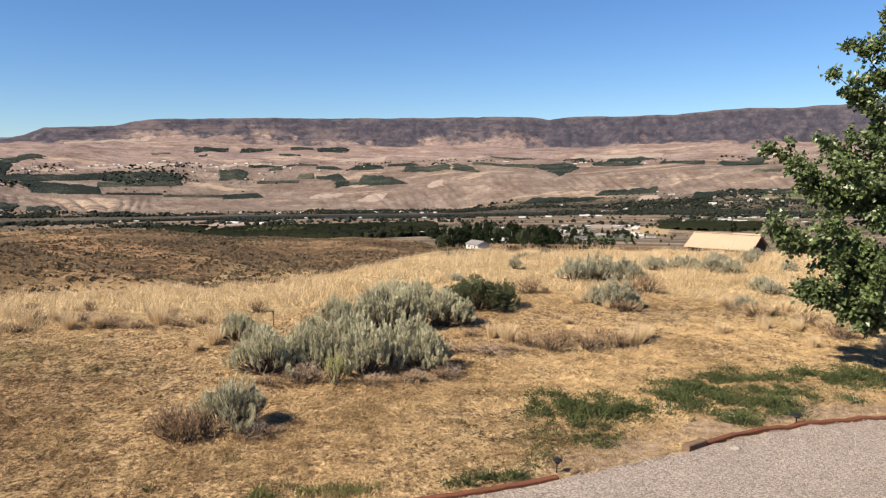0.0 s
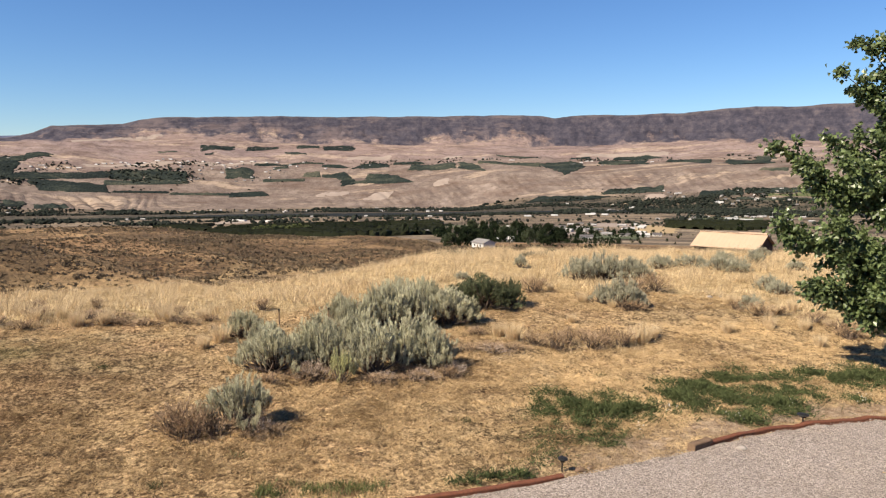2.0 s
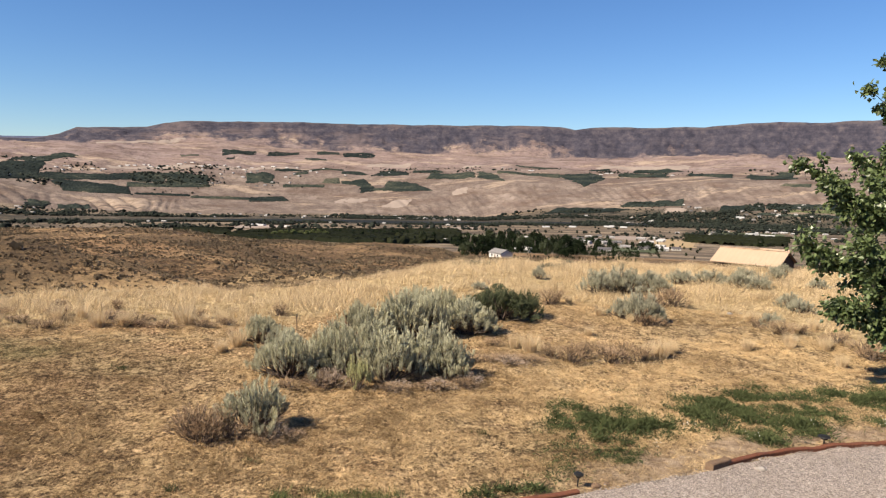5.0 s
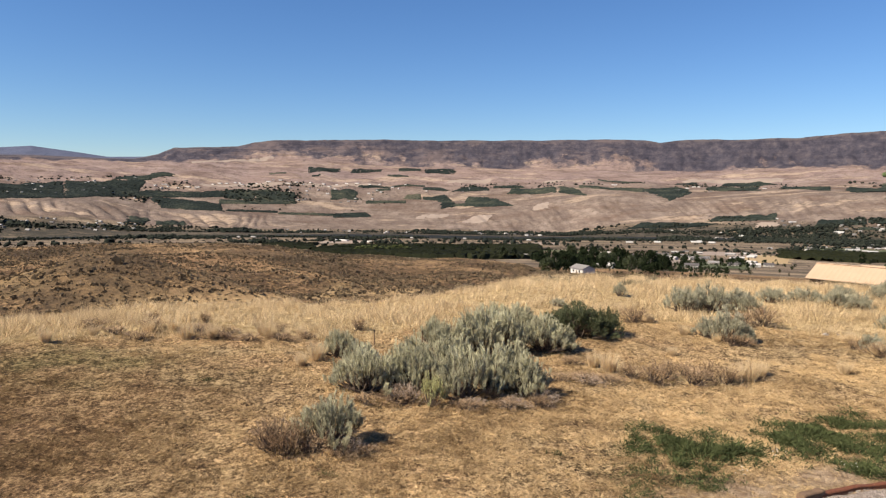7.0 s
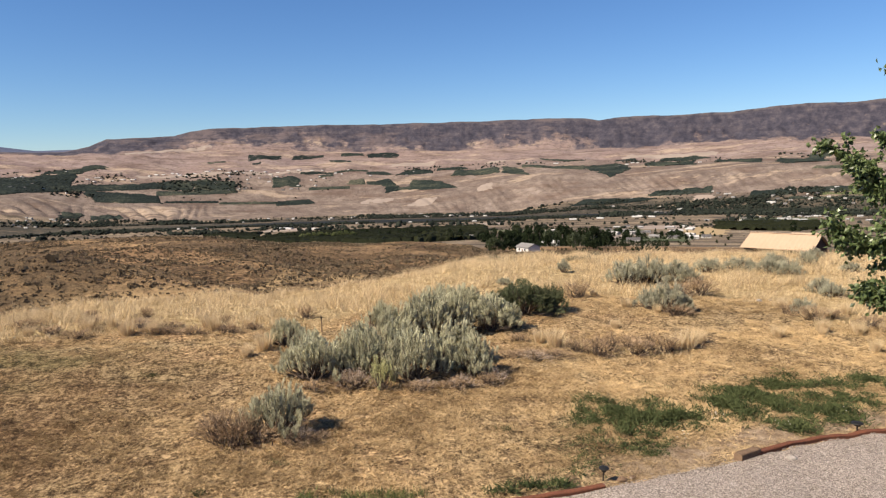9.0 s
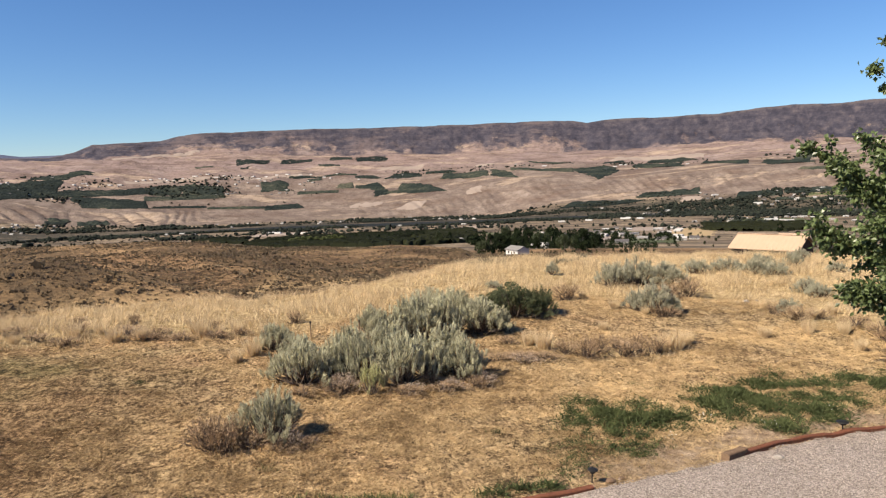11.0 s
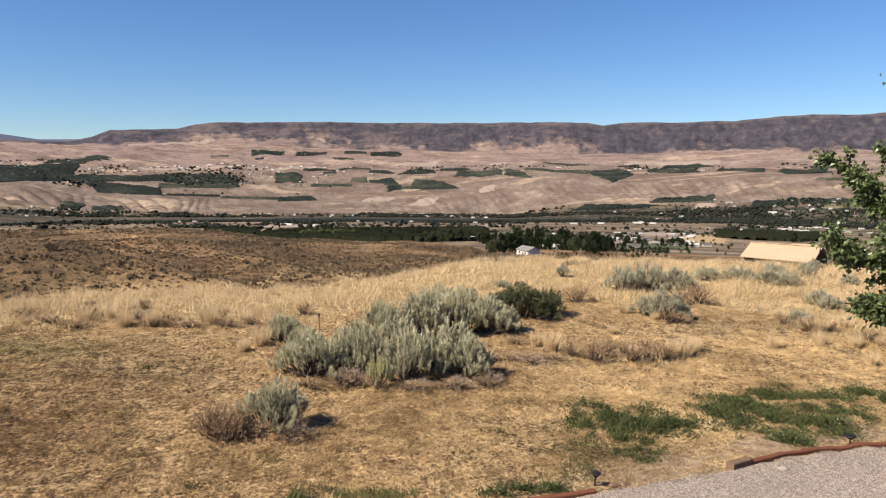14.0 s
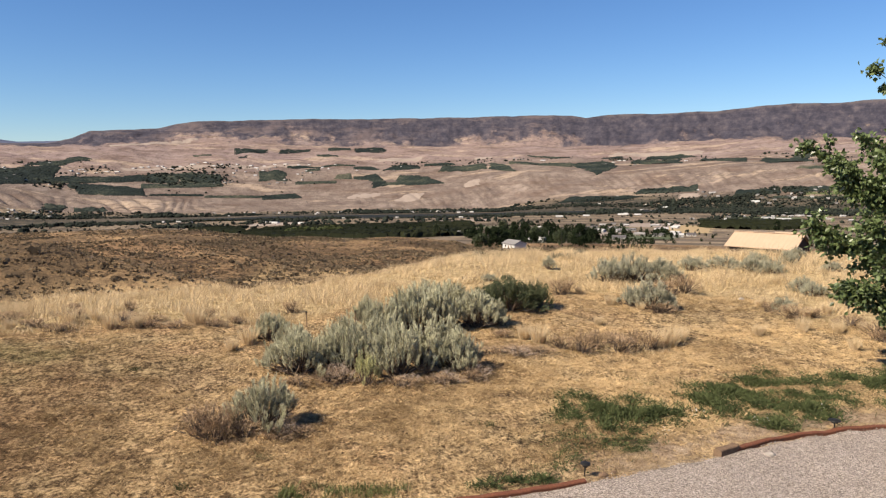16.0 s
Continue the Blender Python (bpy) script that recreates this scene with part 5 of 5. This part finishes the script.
# plots by their four corners (bearing and distance): near left, near right, far right, far left
BENCH_WEST = [(-27.2, 3178, -20.8, 3203, -21.1, 3294, -27.2, 3281), (-26.4, 3026, -21.6, 3006, -21.9, 3108, -27.0, 3191), (-22.1, 3101, -16.3, 3128, -16.3, 3158, -22.1, 3170), (-21.5, 3171, -19.4, 3174, -19.3, 3265, -21.5, 3248), (-19.4, 3153, -16.4, 3146, -16.4, 3268, -19.3, 3281), (-13.7, 3188, -11.3, 3192, -11.5, 3320, -13.7, 3317), (-21.7, 3015, -17.7, 3020, -17.7, 3045, -21.5, 3036), (-17.7, 3007, -13.4, 3000, -13.4, 3030, -17.7, 3032), (-13.4, 2966, -10.3, 2994, -10.9, 3053, -13.4, 3030), (-28.8, 2711, -27.3, 2775, -26.7, 2865, -28.7, 2861), (-26.6, 2749, -24.3, 2768, -24.5, 2828, -26.6, 2817), (-28.6, 3412, -27.0, 3439, -26.6, 3529, -28.6, 3551)]
BENCH_EDGE = [(-27.0, 3513, -25.1, 3537, -25.6, 3579, -26.9, 3588), (-10.9, 3149, -7.7, 3150, -7.7, 3197, -10.9, 3181), (-10.1, 3299, -8.9, 3309, -9.0, 3347, -10.1, 3342), (-11.5, 3350, -6.2, 3370, -6.2, 3391, -11.5, 3374), (-8.0, 3219, -6.4, 3196, -6.6, 3264, -7.7, 3269), (-6.4, 3196, -4.8, 3172, -5.1, 3222, -6.4, 3233), (-4.8, 3074, -3.5, 3091, -4.5, 3263, -5.7, 3254), (-3.0, 3077, 0.9, 3029, -0.5, 3181, -2.8, 3219), (-4.3, 3100, -2.6, 3085, -2.9, 3124, -4.0, 3135), (-6.4, 3323, -4.1, 3324, -5.1, 3372, -6.4, 3370), (-4.1, 3293, -1.0, 3296, -1.1, 3364, -3.5, 3380)]
BENCH_MID = [(0.3, 3216, 4.2, 3184, 4.1, 3302, 0.7, 3320), (4.1, 3195, 6.6, 3068, 5.9, 3207, 4.2, 3318), (5.9, 3227, 10.9, 3149, 10.8, 3223, 5.9, 3286), (12.7, 2961, 14.5, 3165, 13.4, 3341, 10.6, 3213), (15.1, 3235, 18.9, 3188, 18.9, 3366, 16.0, 3355), (16.2, 3372, 20.2, 3405, 18.9, 3483, 16.8, 3474), (20.2, 3243, 23.7, 3143, 23.5, 3271, 20.4, 3370), (24.5, 3086, 27.8, 3121, 27.6, 3268, 24.6, 3297), (26.5, 3256, 28.0, 3227, 27.9, 3440, 26.6, 3437), (26.7, 2969, 28.8, 2956, 28.8, 2992, 27.0, 2992), (-0.8, 3337, 1.8, 3331, 1.6, 3382, -0.8, 3377)]
TERRACES = [(9.4, 2608, 14.8, 2666, 16.4, 2722, 10.9, 2743), (15.4, 2744, 20.3, 2747, 20.2, 2822, 16.0, 2799), (22.7, 2710, 25.9, 2730, 25.8, 2772, 22.9, 2761), (25.9, 2741, 31.1, 2744, 30.7, 2796, 25.9, 2786), (31.4, 2719, 25.1, 2699, 25.5, 2714, 31.2, 2727)]
FOOTHILLS = [(-15.5, 3600, -12.9, 3646, -12.9, 3709, -15.3, 3727), (-18.4, 3587, -17.0, 3561, -17.0, 3623, -18.4, 3640), (-12.2, 3640, -9.7, 3701, -9.6, 3770, -12.1, 3727), (-15.2, 3516, -14.4, 3527, -14.4, 3569, -15.2, 3560), (-6.1, 3661, -3.6, 3691, -3.7, 3820, -6.4, 3803), (-8.3, 3707, -6.4, 3716, -6.6, 3804, -8.3, 3797), (-9.1, 3541, -7.4, 3532, -7.5, 3587, -9.3, 3620), (7.4, 3453, 10.9, 3336, 10.8, 3387, 7.4, 3511), (13.1, 3403, 14.7, 3397, 14.7, 3451, 13.2, 3471)]
BENCH_END = [(-37.7, 2989, -32.5, 3029, -32.5, 3391, -37.7, 3309), (-32.5, 3029, -27.5, 3179, -27.3, 3457, -32.5, 3408), (-27.5, 3170, -17.8, 3270, -18.7, 3289, -26.9, 3268), (-29.6, 3445, -25.1, 3515, -25.7, 3544, -29.2, 3539), (-32.5, 3029, -26.9, 3194, -26.9, 3268, -32.5, 3142)]
GROVES = [(-16.0, 880, -2.6, 700, -0.8, 1654, -13.5, 1532), (-2.6, 700, 3.5, 820, 2.8, 1752, -1.3, 1653), (-18.8, 1402, -14.9, 1186, -14.8, 1707, -18.3, 1661), (20.9, 1310, 26.4, 1242, 28.0, 1877, 20.1, 1726)]
WHEAT = [(17.4, 1029, 21.3, 1049, 21.7, 1538, 18.3, 1541)]
CROP = [(26.8, 2725, 31.5, 2734, 31.2, 2744, 26.8, 2740)]
SANDY = [(-3.5, 2845, -1.3, 2839, -0.8, 2938, -2.2, 2967), (2.5, 2954, 4.1, 2953, 3.4, 3030, 2.3, 3042), (-7.1, 2927, -4.4, 2935, -4.2, 3004, -7.1, 3030), (-24.1, 3817, -17.4, 3931, -18.2, 3993, -24.1, 3853)]
for rows, words, tall in ((BENCH_WEST, "dark green orchard block on the bench across the valley", 2.6), (BENCH_EDGE, "dark green orchard block on the bench across the valley", 2.6), (BENCH_END, "dark green orchard block on the bench across the valley", 2.6),
                          (BENCH_MID, "dark green orchard block on the bench above the bluff", 2.6), (TERRACES, "dark green orchard on the valley floor", 2.6), (FOOTHILLS, "small dark orchard on the dry foothills", 1.0),
                          (GROVES, "dark green orchard on the near valley floor", 4.2)):
    for corners in rows:
        deep = (corners[5] + corners[7] - corners[1] - corners[3]) / 2
        tagged(plot("orchard", corners, tall, M_GROVE if tall > 4 else M_ORCHARD, words, "orchard", 5.0 if tall > 4 else 6.5, 1.9 if tall > 4 else 1.3, min(9.0, 0.075 * deep), min(20.0, 0.14 * deep)), group="orchards in the valley")
for row in ((9.0, 700, 830, 60), (13.5, 1080, 1300, 70), (5.0, 1250, 1500, 90), (16.0, 720, 900, 70), (24.5, 1900, 2080, 190)):
    tagged(plot("green_field", oblong(*row, 10), 0.7, M_GREEN, "green irrigated field on the near valley floor", "field", 10, 0.1, 10, 8.0), group="irrigated fields")
for row in ((12.0, 820, 960, 70), (7.2, 960, 1150, 80), (16.5, 1350, 1600, 110), (2.0, 1800, 1950, 160), (-13.0, 1750, 1900, 150)):
    tagged(plot("bare_field", oblong(*row, 20), 0.5, M_PALE, "pale bare field on the near valley floor", "field", 12, 0.1, 14, 10.0), group="bare fields")
for corners in CROP:
    plot("green_field", corners, 0.8, M_GREEN, "pale green irrigated field on the valley floor", "field", 8, 0.1, 3)
for corners in WHEAT:
    plot("wheat_field", corners, 0.6, M_WHEAT, "golden stubble field on the valley floor", "field", 12, 0.05, 10)
for corners in SANDY + [oblong(19.2, 2674, 2729, 96, 30), oblong(-18.6, 3352, 3400, 1000, 30), oblong(-2.9, 3444, 3534, 220, 30), oblong(17.0, 3458, 3579, 416, 30), oblong(3.5, 3420, 3470, 300, 30)]:
    tagged(plot("bare_field", corners, 1.0, M_PALE, "pale bare field on the far side of the valley", "field", 10, 0.2, 14, 20.0), group="bare fields")


def river():
    az = np.arange(-46, 46.1, 1.0)
    r = river_near(az)
    a = np.radians(az)
    q = r + river_wide(az) - 5
    near, far = np.stack([r * np.sin(a), r * np.cos(a), np.full_like(r, -145.6)], 1), np.stack([q * np.sin(a), q * np.cos(a), np.full_like(r, -145.6)], 1)
    k = np.arange(len(az) - 1)
    n = len(az)
    me = raw_mesh("river", np.concatenate([near, far]), np.stack([k, k + 1, k + 1 + n, k + n], 1), M_WATER)
    tagged(new("river", me), "wide dark river along the valley floor", "river", kind="structure")


river()


def crowns(name, x, y, high, material, label, category, leaves=64):
    """Many ragged trees as one mesh of leaf clumps in rounded crowns."""
    n = len(x)
    c = np.stack([x, y, height(x, y) + high * 0.5], 1)
    wide = high * rng.uniform(0.28, 0.62, n)
    p = unit(rng.normal(size=(n, leaves, 3))) * rng.random((n, leaves, 1)) ** 0.4
    p[..., 0:2] *= (1.15 - 0.5 * (p[..., 2:3] + 1) / 2)
    p = (c[:, None] + p * np.stack([wide, wide, high * 0.52], 1)[:, None]).reshape(-1, 3)
    way = unit(rng.normal(size=p.shape) + [0, 0, 0.3])
    size = np.repeat(high, leaves) * rng.uniform(0.18, 0.30, len(p))
    return tagged(new(name, leaves_mesh(name, p - way * size[:, None] * 0.5, way, size, size * 0.8, material)), label, category, kind="stuff")


def valley_trees():
    """Windbreaks, gardens and riverside woods."""
    xs, ys, hs = [], [], []

    def grove(n, a0, a1, r0, r1, high, by_river=False, clump=0.0):
        n = int(n * 1.7)
        az = rng.uniform(a0, a1, n)
        r = rng.uniform(r0, r1, n)
        if by_river:
            r = np.minimum(river_near(az) + r, rng.uniform(2560, 2715, n))
        x, y = polar(az, r)
        thick = wave(x * 0.6, y * 1.3, 75, 3, 71) + 0.5 * wave(x, y, 260, 2, 72)
        keep = ((thick > clump + 0.12) | (rng.random(n) < 0.05)) & ((az > -27) | (r > 2800) | (rng.random(n) < 0.3))
        xs.append(x[keep]), ys.append(y[keep]), hs.append((rng.uniform(0.45, 1.15, n) ** 1.3 * np.clip(0.85 + thick, 0.6, 1.5))[keep] * high)

    grove(600, -42, -25.5, 3080, 3560, 8, clump=-0.3)
    grove(200, -27, -9, 3320, 3400, 7, clump=0.0)
    grove(110, -28, -9, 3050, 3330, 7, clump=0.1)
    grove(500, -42, -27.3, 2470, 2700, 8, clump=-0.25)
    # both banks of the river
    grove(1500, -42, 33, -330, -70, 8, True, 0.0)
    grove(4200, -42, 33, -95, -6, 7, True, -0.42)
    grove(4200, -42, 33, 190, 330, 9, True, -0.42)
    grove(2200, -42, 33, 260, 470, 8, True, 0.0)
    grove(800, -6, 2.5, 195, 400, 9, True, -0.4)
    grove(600, -42, -8, -560, -330, 8, True, 0.0)
    # the terraces under the bluff
    grove(1900, 19.5, 34, 2530, 2722, 8, clump=-0.12)
    grove(700, 19.5, 34, 2700, 2775, 7, clump=-0.1)
    grove(300, 12, 17, 2440, 2640, 9, clump=-0.25)
    grove(60, 15.5, 20.5, 2735, 2800, 7, clump=-0.5)
    grove(420, 9, 19.5, 2440, 2600, 8, clump=-0.05)
    # the near valley floor
    grove(150, 9, 19, 720, 1300, 8, clump=-0.1)
    grove(220, 4, 24, 430, 1350, 3.4, clump=0.12)
    grove(700, 3, 17, 400, 900, 2.2, clump=-0.05)
    grove(200, -6, 6, 900, 1500, 6, clump=0.0)
    grove(160, 19, 33, 1750, 2300, 8, clump=0.0)
    grove(260, -40, 20, 1700, 2250, 8, clump=0.0)
    grove(260, 2.5, 12, 680, 1000, 8, clump=-0.2)
    grove(130, -16, 2, 1150, 1900, 9, clump=0.0)
    grove(500, 2, 24, 1350, 1900, 6, clump=0.05)
    # gardens on the bench
    grove(150, -22, -16, 3140, 3290, 8, clump=0.0)
    grove(420, -14, 16, 3330, 3420, 7, clump=0.0)
    grove(200, 14, 34, 3200, 3420, 7, clump=0.05)
    x, y, h = np.concatenate(xs), np.concatenate(ys), np.concatenate(hs)
    near = np.hypot(x, y) < 1450
    crowns("near_woods", x[near], y[near], np.minimum(h[near], 9.0), M_NEARTREE, "dark green trees and hedges between the near valley houses", "trees")
    x, y, h = x[~near], y[~near], h[~near]
    # each far tree: a main crown and a smaller one beside it
    half = rng.random(len(x)) < 0.45
    x2, y2, h2 = (x + rng.normal(0, 0.35, len(x)) * h)[half], (y + rng.normal(0, 0.35, len(x)) * h)[half], (h * rng.uniform(0.5, 0.8, len(x)))[half]
    x, y, h = np.concatenate([x, x2]), np.concatenate([y, y2]), np.concatenate([h, h2])
    clumps("far_woods", x, y, h * rng.uniform(0.7, 1.5, len(x)), h * rng.uniform(0.5, 1.0, len(x)), M_FARTREE, "dark green trees scattered through the valley towns", "trees", 0.5, 0.4)


valley_trees()


def broad_tree(seed, material=None):
    """A valley tree ten metres high: a forked trunk and a ragged crown of leaf clumps."""
    r = np.random.default_rng(seed)
    ob = holder("valley_tree", "dark green broadleaf tree near the valley houses", "tree", "trees by the valley houses")
    wood = [tube([(0, 0, -0.3), (0.1, 0, 2.5), (0, 0.1, 5.5), (0.1, 0, 8)], [0.32, 0.24, 0.15, 0.04], 6)]
    heads = []
    for k in range(18):
        a, z = k * 2.4 + r.normal(0, 0.3), r.uniform(0.6, 8.4)
        reach = 3.1 * math.sin(math.pi * min(1, (z + 1.2) / 10.5)) + 0.5
        tip = np.array([math.cos(a) * reach, math.sin(a) * reach, z + 0.8])
        wood.append(tube([(0, 0, z * 0.75), tip * 0.6 + [0, 0, z * 0.2], tip], [0.12, 0.07, 0.02], 4))
        heads.append((tip * [0.8, 0.8, 1], r.uniform(1.2, 1.9)))
    heads.append((np.array([0, 0, 8.8]), 1.2))
    part("trunk", joined("trunk", wood, M_BARK), None, ob)
    at = np.concatenate([c + unit(r.normal(size=(80, 3))) * (s * r.random(80) ** 0.4)[:, None] for c, s in heads])
    way = unit(r.normal(size=at.shape) + [0, 0, 0.2])
    part("crown", leaves_mesh("crown", at, way, 0.8, 0.7, material or M_NEARTREE, True, r), None, ob)
    return ob


TREES = [(30, 400, 11.5), (38, 425, 12.5), (24, 380, 8), (74, 660, 17), (79, 616, 16), (85, 601, 13.4), (93, 583, 17), (106, 615, 13.8), (80, 450, 11), (90, 443, 14.3), (107, 484, 10.9),
         (2, 757, 14), (14, 827, 13), (113, 900, 16), (92, 960, 15), (530, 1101, 17), (236, 791, 9), (253, 806, 8), (302, 851, 7), (213, 852, 9.7), (251, 943, 9.2), (68, 600, 14), (60, 640, 13), (98, 520, 9), (64, 540, 10), (72, 520, 9), (88, 500, 11), (112, 560, 12), (118, 640, 13), (101, 660, 14), (52, 600, 12), (46, 470, 8)]
stock([broad_tree(81), broad_tree(82), broad_tree(83, M_PALETREE)], [stand(x, y, i * 1.9, h / 10.5, h / 9.5 * (0.55, 0.95, 1.15, 0.75)[i % 4]) for i, (x, y, h) in enumerate(TREES)])


stock([broad_tree(84, M_YELLOWTREE)], [stand(*polar(-11.6 + 0.5 * i, 1010 + 23 * ((i * 7) % 5)), i * 1.3, 0.95 + 0.06 * (i % 4), 1.3) for i in range(9)])


def far_house(name, label, category, group, long, deep, eave, ridge, windows=True, top=None, wall=None, cover=None):
    """A small house; the ridge runs along x."""
    ob = holder(name, label, category, group)
    h, d = long / 2, deep / 2
    bm = bmesh.new()
    prof = [(-d, -1.0), (d, -1.0), (d, eave), (0, ridge - 0.15), (-d, eave)]
    a, b = [bm.verts.new((-h, y, z)) for y, z in prof], [bm.verts.new((h, y, z)) for y, z in prof]
    bm.faces.new(a)
    bm.faces.new(b[::-1])
    for k in range(5):
        bm.faces.new((a[k], a[(k + 1) % 5], b[(k + 1) % 5], b[k]))
    bmesh.ops.recalc_face_normals(bm, faces=bm.faces)
    part("wall", bm, wall or top or M_WALL, ob)
    s = (ridge - eave) / d
    bm = bmesh.new()
    o = 0.5
    prof = [(-d - o, eave - s * o), (0, ridge), (d + o, eave - s * o), (d + o, eave - s * o + 0.25), (0, ridge + 0.25), (-d - o, eave - s * o + 0.25)]
    a, b = [bm.verts.new((-h - o, y, z)) for y, z in prof], [bm.verts.new((h + o, y, z)) for y, z in prof]
    bm.faces.new(a)
    bm.faces.new(b[::-1])
    for k in range(6):
        bm.faces.new((a[k], a[(k + 1) % 6], b[(k + 1) % 6], b[k]))
    bmesh.ops.recalc_face_normals(bm, faces=bm.faces)
    part("roof", bm, cover or top or M_FARROOF, ob)
    if windows:
        for x in (-h * 0.5, h * 0.45):
            bm = bmesh.new()
            box(bm, (x - 0.6, -d - 0.04, 1.0), (x + 0.6, -d + 0.03, 2.2))
            part("window", bm, M_DARKGLASS, ob)
        bm = bmesh.new()
        box(bm, (-0.5, -d - 0.04, -0.2), (0.5, -d + 0.03, 2.0))
        part("door", bm, M_OLDWOOD, ob)
    return ob


def village(spots):
    """The small far houses, as one mesh of walls and pitched roofs."""
    n = len(spots)
    x, y = np.array(spots).T
    long, deep, eave = rng.uniform(3.4, 7.5, n), rng.uniform(2.6, 4.4, n), rng.uniform(2.2, 3.4, n)
    p = np.array([[-1, -1, 0], [1, -1, 0], [1, 1, 0], [-1, 1, 0], [-1, -1, 1], [1, -1, 1], [1, 1, 1], [-1, 1, 1], [-1, 0, 1.5], [1, 0, 1.5]])
    q = p[None] * np.stack([long, deep, eave], 1)[:, None]
    q[:, :4, 2] = -1.0
    a = rng.uniform(-0.9, 0.2, n)[:, None]
    q = np.stack([q[..., 0] * np.cos(a) - q[..., 1] * np.sin(a) + x[:, None], q[..., 0] * np.sin(a) + q[..., 1] * np.cos(a) + y[:, None], q[..., 2] + height(x, y)[:, None]], -1)
    walls = [[0, 1, 5], [0, 5, 4], [1, 2, 6], [1, 6, 5], [2, 3, 7], [2, 7, 6], [3, 0, 4], [3, 4, 7], [5, 6, 9], [7, 4, 8]]
    roofs = [[4, 5, 9], [4, 9, 8], [6, 7, 8], [6, 8, 9]]
    f = np.array(walls + roofs)
    me = raw_mesh("far_village", q.reshape(-1, 3), (np.arange(n)[:, None, None] * 10 + f[None]).reshape(-1, 3))
    me.materials.append(M_TOWNWALL)
    me.materials.append(M_TOWNROOF)
    me.polygons.foreach_set("material_index", np.tile([0] * len(walls) + [1] * len(roofs), n).astype(np.int32))
    tagged(new("far_village", me), "small pale houses scattered across the far valley", "houses", kind="stuff")


def valley_houses():
    kinds = [far_house("house", "small pale house among trees in the valley", "house", "valley houses", 12, 8, 3.0, 5.0),
             far_house("house", "long pale house among trees in the valley", "house", "valley houses", 16, 9, 3.2, 5.2)]
    barns = [far_house("warehouse", "long white warehouse in the valley", "warehouse", "valley warehouses", 24, 10, 3.6, 4.8, False, M_WHITE),
             far_house("warehouse", "wide white packing shed in the valley", "warehouse", "valley warehouses", 38, 12, 4.2, 5.2, False, M_WHITE)]
    spots = []
    for n, a0, a1, r0, r1, by_river in ((26, -39, -26, 3120, 3500, 0), (14, -26.5, -12, 3300, 3420, 0), (52, -40, -28, 2490, 2700, 0), (14, -38, 32, -200, -30, 1), (22, -6, 2.5, 200, 320, 1),
                                        (24, 19, 33, 2560, 2750, 0), (18, 20, 33, 2690, 2775, 0), (8, 12, 17, 2450, 2640, 0), (22, 8, 18, 700, 1300, 0), (16, 7, 19, 900, 1700, 0), (18, 9, 33, 2450, 2720, 0), (30, -22, 4, 195, 420, 1), (20, -18, -9, 3150, 3300, 0), (26, 19, 31, 1750, 2200, 0), (12, -14, 10, 3290, 3400, 0), (6, 12, 20, 3180, 3330, 0)):
        az = rng.uniform(a0, a1, n)
        r = rng.uniform(r0, r1, n) + (river_near(az) if by_river else 0)
        spots += list(zip(*polar(az, r)))
    spots += [(83, 578), (130, 743), (279, 1123), (270, 1025), (260, 762), (281, 779), (31, 844), (-202, 863), (-141, 970)]
    far = [p for p in spots if math.hypot(*p) > 2400]
    spots = [p for p in spots if math.hypot(*p) <= 2400]
    village(far)
    turns = rng.uniform(-0.9, 0.15, len(spots))
    stock(kinds, [stand(x, y, t, 0.62 if math.hypot(x, y) < 450 else 0.8 if math.hypot(x, y) < 3000 else 0.6) for (x, y), t in zip(spots, turns)])
    near_house = far_house("house", "white single-storey house among trees below the crest", "house", "valley houses", 11, 8, 3.0, 4.7, True, None, M_WHITE, M_GREYROOF)
    near_house.matrix_basis = stand(41.6, 372, -1.05, 0.95)
    for k, pane in enumerate([c for c in near_house.children if c.name.startswith("window")]):
        x = (-2.75, 2.475)[k]
        bm = bmesh.new()
        for low, high in (((x - 0.7, 2.2), (x + 0.7, 2.3)), ((x - 0.7, 0.9), (x + 0.7, 1.0)), ((x - 0.7, 1.0), (x - 0.6, 2.2)), ((x + 0.6, 1.0), (x + 0.7, 2.2))):
            box(bm, (low[0], -4.08, low[1]), (high[0], -3.98, high[1]))
        part("window_frame", bm, M_WHITE, pane)
    halls = [polar(az, r) for az, r in ((-13.4, 1920), (-12.6, 1868), (-10.6, 1790), (-8.4, 1047), (9.9, 2036), (14.8, 2180), (15.9, 2165), (17.8, 2600), (26.3, 1919), (25.1, 1960), (12.0, 2100))]
    for az, r in ((-26.2, 3330), (-25.0, 3335), (-23.6, 3340), (-21.5, 3400), (-17.5, 3410), (-15.2, 3405), (-20.4, 3395), (-19.3, 3402), (-18.4, 3400), (-16.3, 3398), (-14.2, 3400), (-22.5, 3390), (-24.3, 3350), (-12.4, 3402), (-11.6, 3398), (-9.8, 3400), (-34.5, 3330), (-32.0, 3440), (14.5, 3330), (25.0, 2600), (28.0, 2580), (-31.2, 3380), (20.3, 2500), (-13.2, 3395), (-26.6, 3356), (-25.7, 3358), (-22.0, 3400), (-19.9, 3380), (-16.9, 3372), (-15.8, 3368), (-13.8, 3372), (-10.6, 3380), (8.6, 3330), (14.0, 3300), (24.2, 2680), (26.3, 2600), (29.2, 2640)):
        halls.append(polar(az, r))
    stock(barns, [stand(x, y, -0.42 + 0.2 * math.sin(i * 5.0), 0.8 if math.hypot(x, y) < 3000 else 0.62) for i, (x, y) in enumerate(halls)])


valley_houses()
